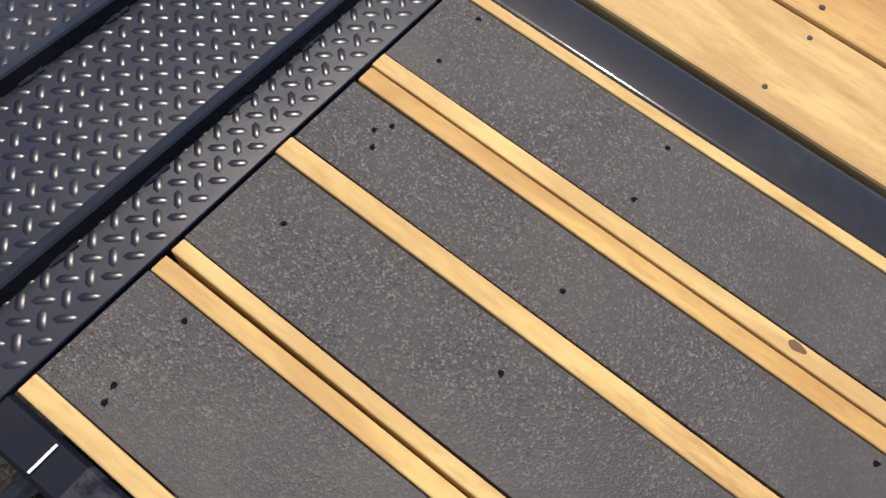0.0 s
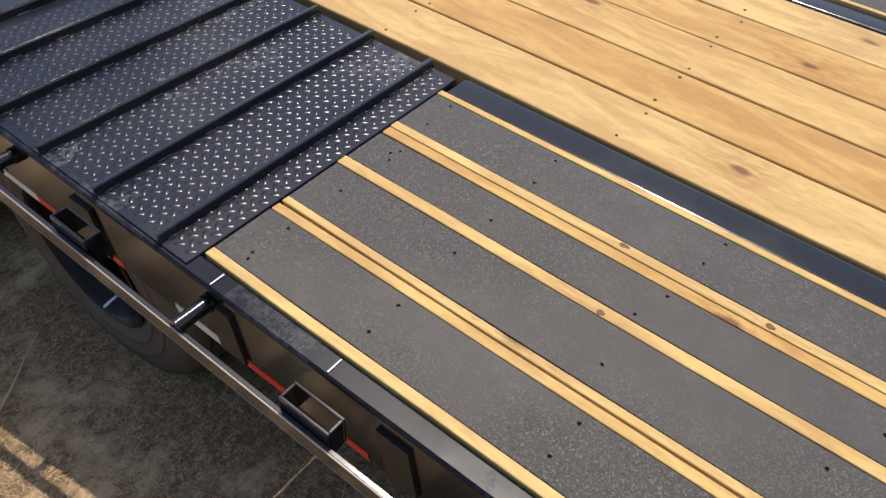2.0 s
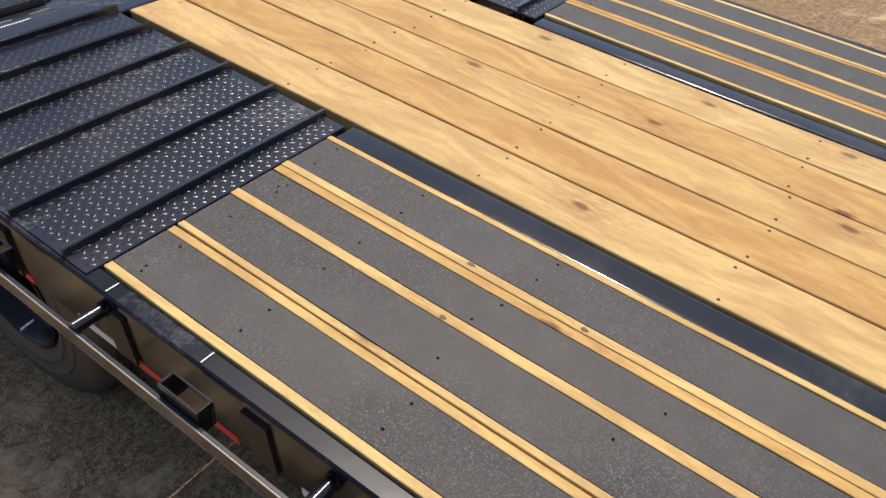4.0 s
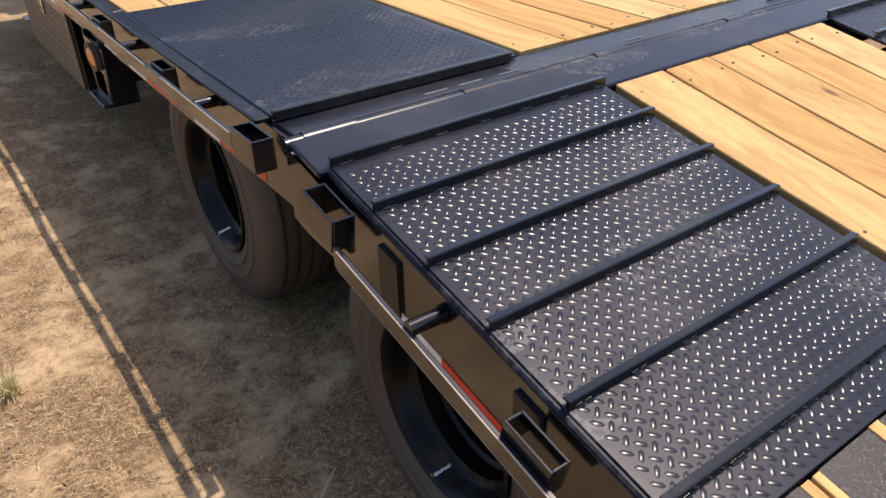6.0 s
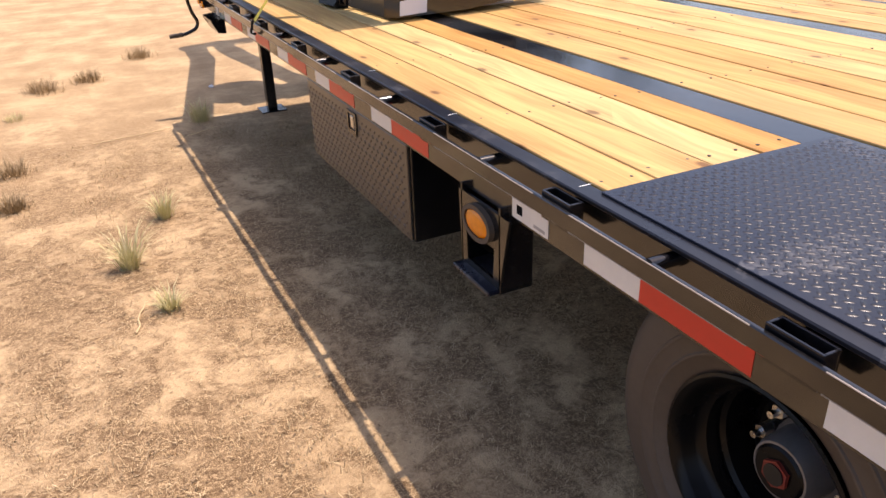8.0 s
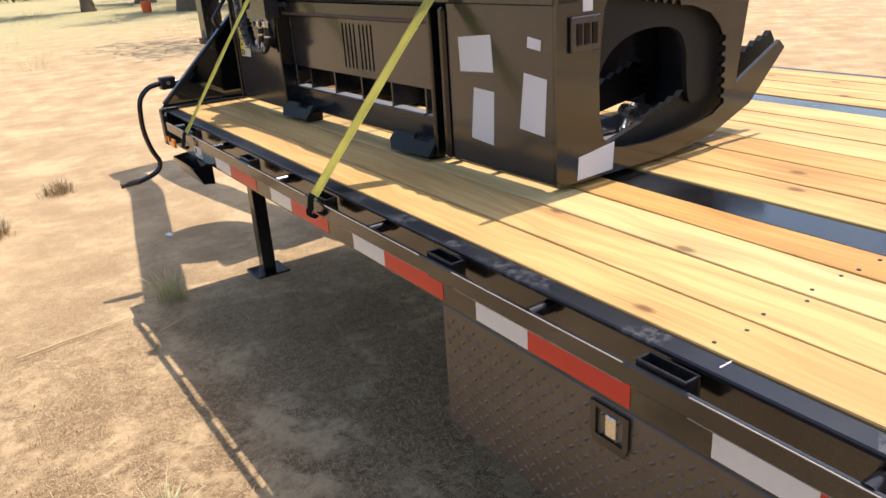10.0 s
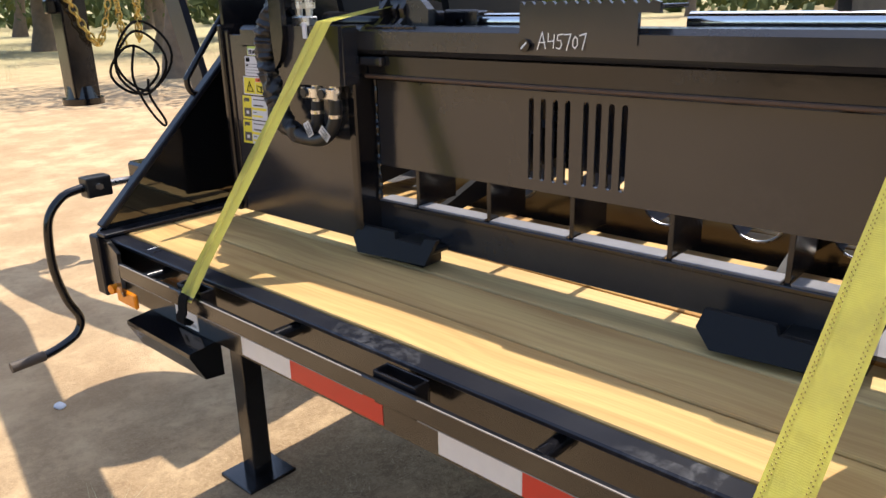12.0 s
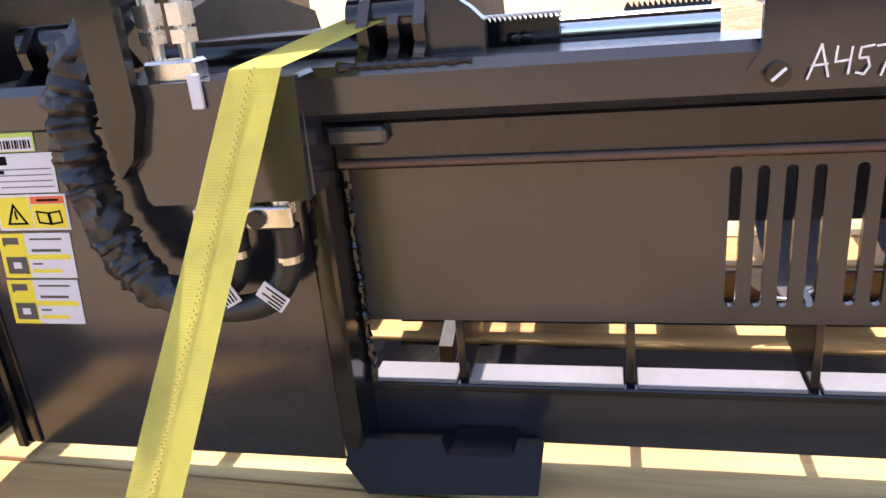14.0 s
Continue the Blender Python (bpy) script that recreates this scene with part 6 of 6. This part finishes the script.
def build_grass():
    rnd = random.Random(11)
    spots = []
    for _ in range(4200):
        x, y = rnd.uniform(-2.7, 1.4), rnd.uniform(-2.0, 5.2)
        if noise.noise(Vector((x * 0.8, y * 0.8, 5))) + 0.3 * noise.noise(Vector((x * 3, y * 3, 2))) > -0.02:
            spots.append((x, y, rnd.randint(5, 12), rnd.uniform(0.012, 0.036), rnd.uniform(0.015, 0.07)))
    blades("dry_grass", STRAW, spots, "short dry straw coloured grass", "grass", rnd)
    spots = []
    for _ in range(1100):
        x, y = rnd.uniform(-2.8, 1.6), rnd.uniform(-2.2, 5.4)
        if noise.noise(Vector((x * 1.1, y * 1.1, 15))) > 0.05:
            spots.append((x, y, rnd.randint(4, 10), rnd.uniform(0.008, 0.02), rnd.uniform(0.02, 0.07)))
    blades("grass_litter", DEAD, spots, "dark dead grass litter on the dirt", "litter", rnd)
    spots = [(rnd.uniform(-6, 40), rnd.uniform(16, 60), rnd.randint(30, 70), rnd.uniform(0.15, 0.5), rnd.uniform(0.2, 0.9)) for _ in range(260)]
    blades("far_grass", SAGE, spots, "pale green weeds beyond the yard", "grass", rnd)


build_grass()


def build_litter():
    """Flat straw and leaf scraps strewn over the dirt."""
    rnd = random.Random(31)
    for name, material, count, cut, label in (("straw_litter", STRAW, 62000, 0.0, "fine straw litter strewn over the dirt"), ("leaf_litter", DEAD, 14000, 0.06, "dark leaf scraps strewn over the dirt")):
        verts, faces = [], []
        while len(faces) < count:
            x, y = rnd.uniform(-2.9, 1.1), rnd.uniform(-2.2, 5.2)
            k = 0.6 * noise.noise(Vector((x * 1.3, y * 1.3, 4))) + 0.5 * noise.noise(Vector((x * 4.5, y * 4.5, 8)))
            if k < cut + rnd.uniform(-0.35, 0.1) + 0.06 * max(0.0, y - 3.0):
                continue
            a, ln, w = rnd.uniform(0, 6.283), rnd.uniform(0.004, 0.017), rnd.uniform(0.0004, 0.0009)
            if material is DEAD:
                ln, w = ln * 0.5, w * 2.6
            c, s = math.cos(a), math.sin(a)
            z0 = lie(y) + 0.028 * noise.noise(Vector((x * 0.9, y * 0.9, 3))) + 0.016 * noise.noise(Vector((x * 3.1, y * 3.1, 9)))
            z0 = z0 if x < -0.85 else lie(y) + (z0 - lie(y)) * 0.4
            za, zb = z0 + rnd.uniform(0.001, 0.008), z0 + rnd.uniform(0.001, 0.012)
            b = len(verts)
            verts += [(x - c * ln - s * w, y - s * ln + c * w, za), (x - c * ln + s * w, y - s * ln - c * w, za), (x + c * ln + s * w, y + s * ln - c * w, zb), (x + c * ln - s * w, y + s * ln + c * w, zb)]
            faces.append((b, b + 1, b + 2, b + 3))
        me = bpy.data.meshes.new(name)
        me.from_pydata(verts, [], faces)
        me.materials.append(material)
        tagged(new(name, me), label, "litter", kind="stuff")


build_litter()


def bush(name, x, y, h, spread, n, material, label):
    rnd = random.Random(int(x * 91 + y * 57))
    ob = blades(name, material, [(x, y, n, h, spread * 0.45), (x, y, n // 2, h * 0.6, spread * 0.8)], label, "weed", rnd)
    ob["kind"] = "thing"
    del ob["kind"]
    return ob


for x, y, h, s in ((-0.63, 3.60, 0.13, 0.05), (-0.84, 3.08, 0.19, 0.05), (-0.74, 2.62, 0.10, 0.05), (-0.16, 5.31, 0.17, 0.09), (-1.7, 5.2, 0.14, 0.09), (-1.35, 6.1, 0.07, 0.12), (-0.62, 0.55, 0.07, 0.04)):
    bush("sage_weed", x, y, h * 1.15, s, 150, SAGE, "small grey-green weed growing in the dirt")
for x, y, h, s in ((-1.16, 6.94, 0.15, 0.22), (-0.80, 7.16, 0.12, 0.20), (-0.30, 7.93, 0.14, 0.22), (-1.33, 4.73, 0.12, 0.16), (-1.32, 4.14, 0.10, 0.14)):
    bush("dry_brush", x, y, h, s, 260, BRUSH, "low dry brown brush growing in the dirt")
tufts = ((-0.13, 4.90, 0.12), (0.22, 4.51, 0.16), (0.04, 4.66, 0.18), (0.54, 4.55, 0.14), (0.34, 4.82, 0.10), (0.42, 4.36, 0.18), (0.10, 3.95, 0.16), (-0.05, 2.9, 0.2), (0.12, 2.2, 0.22), (-0.1, 1.2, 0.2))
blades("dead_grass", BRUSH, [(x, y, 330, 0.035, s) for x, y, s in tufts], "flattened dead brown grass under the deck", "grass", random.Random(12))


def build_bits():
    rnd = random.Random(21)
    for x, y, s in ((0.10, 6.3, 0.022),):
        bm = bmesh.new()
        bmesh.ops.create_icosphere(bm, subdivisions=2, radius=s)
        for v in bm.verts:
            v.co *= 1 + 0.5 * noise.noise(v.co * 40 + Vector((x, y, 0)))
            v.co.z *= 0.5
        bmesh.ops.translate(bm, vec=(x, y, lie(y) + s * 0.3), verts=bm.verts)
        tagged(new("pale_scrap", mesh_of("pale_scrap", bm, PAPER)), "crumpled pale scrap lying on the dirt", "scrap")
    for x, y, w, ln in ((-0.62, 5.15, 10, 0.5), (-0.2, 5.0, 25, 0.25), (-0.85, 2.6, 75, 0.22), (-0.15, -0.35, 40, 0.3)):
        bm = bmesh.new()
        a = radians(w)
        pts = [(x + ln * (t / 5 - 0.5) * math.cos(a) + rnd.uniform(-0.008, 0.008), y + ln * (t / 5 - 0.5) * math.sin(a) + rnd.uniform(-0.008, 0.008), lie(y) + 0.012) for t in range(6)]
        tube(bm, pts, [0.004, 0.004, 0.0035, 0.003, 0.003, 0.002], 6)
        tagged(new("dry_stick", mesh_of("dry_stick", bm, STRAW)), "thin dry stick lying on the dirt", "stick")


build_bits()


# ---- trees beyond the yard
BARK = plain("grey brown bark", (0.16, 0.12, 0.085), 0.9, 0.0, 0.6, 6, 0.6)


def tree(x, y, h, r, seed, crown=True):
    rnd = random.Random(seed)
    t = thing("tree", "rough barked yard tree with a thin leafy crown", "tree", Matrix.Translation((x, y, GROUND)), "trees beyond the yard")
    bm = bmesh.new()
    lean = Vector((rnd.uniform(-0.16, 0.16), rnd.uniform(-0.1, 0.1), 1))
    trunk = [lean * (h * 0.55 * k / 6) + Vector((rnd.uniform(-0.08, 0.08), rnd.uniform(-0.08, 0.08), 0)) * (k > 0) for k in range(7)]
    tube(bm, trunk, [r * (1.35 if k == 0 else 1 - 0.09 * k) for k in range(7)], 10)
    tips = []
    for k in range(9):
        s = trunk[rnd.randint(3, 6)]
        a = rnd.uniform(0, 6.283)
        d = Vector((math.cos(a), math.sin(a), rnd.uniform(0.25, 0.9)))
        e = s + d * h * rnd.uniform(0.22, 0.42)
        m = s.lerp(e, 0.5) + Vector((0, 0, -0.06 * h * rnd.random()))
        tube(bm, smooth_path([s, m, e], 3), [r * 0.42 * (1 - 0.12 * q) for q in range(7)], 6)
        tips += [m, e, e + Vector((0, 0, 0.1 * h))]
    part("trunk", bm, BARK, t, "", True)
    verts, faces = [], []
    for c in tips + [trunk[-1] + Vector((0, 0, h * 0.2))]:
        for _ in range(150):
            v = Vector((rnd.gauss(0, 1), rnd.gauss(0, 1), rnd.gauss(0, 0.7))) * h * 0.085
            p = c + v
            q = Euler((rnd.uniform(0, 6), rnd.uniform(0, 6), rnd.uniform(0, 6))).to_matrix()
            s = h * rnd.uniform(0.010, 0.022)
            b = len(verts)
            verts += [p + q @ Vector(o) * s for o in ((-1, 0, 0), (0, -0.45, 0.1), (1, 0, 0), (0, 0.45, 0.1))]
            faces.append((b, b + 1, b + 2, b + 3))
    me = bpy.data.meshes.new("crown")
    me.from_pydata(verts, [], faces)
    me.materials.append(LEAF)
    again("crown", me, t)
    return t


for i, (x, y, h, r) in enumerate(((7.2, 30, 7, 0.30), (9.6, 31, 8, 0.42), (5.0, 36, 7, 0.25), (12.5, 38, 8, 0.3), (16, 30, 7, 0.28), (20, 34, 8, 0.33), (24, 31, 6, 0.25), (29, 36, 8, 0.3), (33, 28, 7, 0.3), (38, 32, 8, 0.3), (14, 46, 9, 0.3), (22, 48, 9, 0.3), (30, 50, 9, 0.35), (40, 46, 9, 0.3), (-2, 44, 8, 0.3), (48, 34, 8, 0.3), (44, 24, 7, 0.3), (52, 18, 8, 0.3))):
    tree(1.07 * x + 0.05, 1.07 * y - 0.3, 1.07 * h, 1.07 * r, 100 + i)


tree(7.6, 18.8, 7.5, 0.27, 140)
tree(11.9, 27.5, 7.5, 0.25, 141)
tree(8.7, 42.0, 8.0, 0.42, 142)
tree(15.5, 24.0, 8.0, 0.25, 143)


def build_far_bank():
    rnd = random.Random(5)
    verts, faces = [], []
    for _ in range(40000):
        a = rnd.uniform(-math.pi, math.pi)
        d = rnd.uniform(62, 95)
        p = Vector((d * math.sin(a), d * math.cos(a), GROUND + abs(rnd.gauss(0, 1)) * 3.2))
        q = Euler((rnd.uniform(0, 6), rnd.uniform(0, 6), rnd.uniform(0, 6))).to_matrix()
        s = rnd.uniform(0.25, 0.8)
        b = len(verts)
        verts += [p + q @ Vector(o) * s for o in ((-1, 0, 0), (0, -0.6, 0.1), (1, 0, 0), (0, 0.6, 0.1))]
        faces.append((b, b + 1, b + 2, b + 3))
    me = bpy.data.meshes.new("far_woods")
    me.from_pydata(verts, [], faces)
    me.materials.append(LEAF)
    tagged(new("far_woods", me), "band of dark green brush far away", "woods", kind="stuff")


build_far_bank()


# Unseen brush, added to darken the panel reflections and the side sky light.
def build_side_brush():
    rnd = random.Random(15)
    verts, faces = [], []
    for _ in range(12000):
        p = Vector((-14.0 - abs(rnd.gauss(0, 2.0)), rnd.uniform(-14, 9), GROUND + abs(rnd.gauss(0, 1)) * 1.3))
        q = Euler((rnd.uniform(0, 6), rnd.uniform(0, 6), rnd.uniform(0, 6))).to_matrix()
        s = rnd.uniform(0.10, 0.34)
        b = len(verts)
        verts += [p + q @ Vector(o) * s for o in ((-1, 0, 0), (0, -0.6, 0.1), (1, 0, 0), (0, 0.6, 0.1))]
        faces.append((b, b + 1, b + 2, b + 3))
    me = bpy.data.meshes.new("side_woods")
    me.from_pydata(verts, [], faces)
    me.materials.append(LEAF)
    tagged(new("side_woods", me), "dark green brush that closes the side of the yard", "woods", kind="stuff")


build_side_brush()


bm = bmesh.new()
cyl(bm, (6.53, 32.9, GROUND), (6.53, 32.9, GROUND + 0.45), 0.17, 18, 0.20)
tagged(new("orange_pail", mesh_of("orange_pail", bm, ORANGE)), "small orange pail under the far trees", "pail")
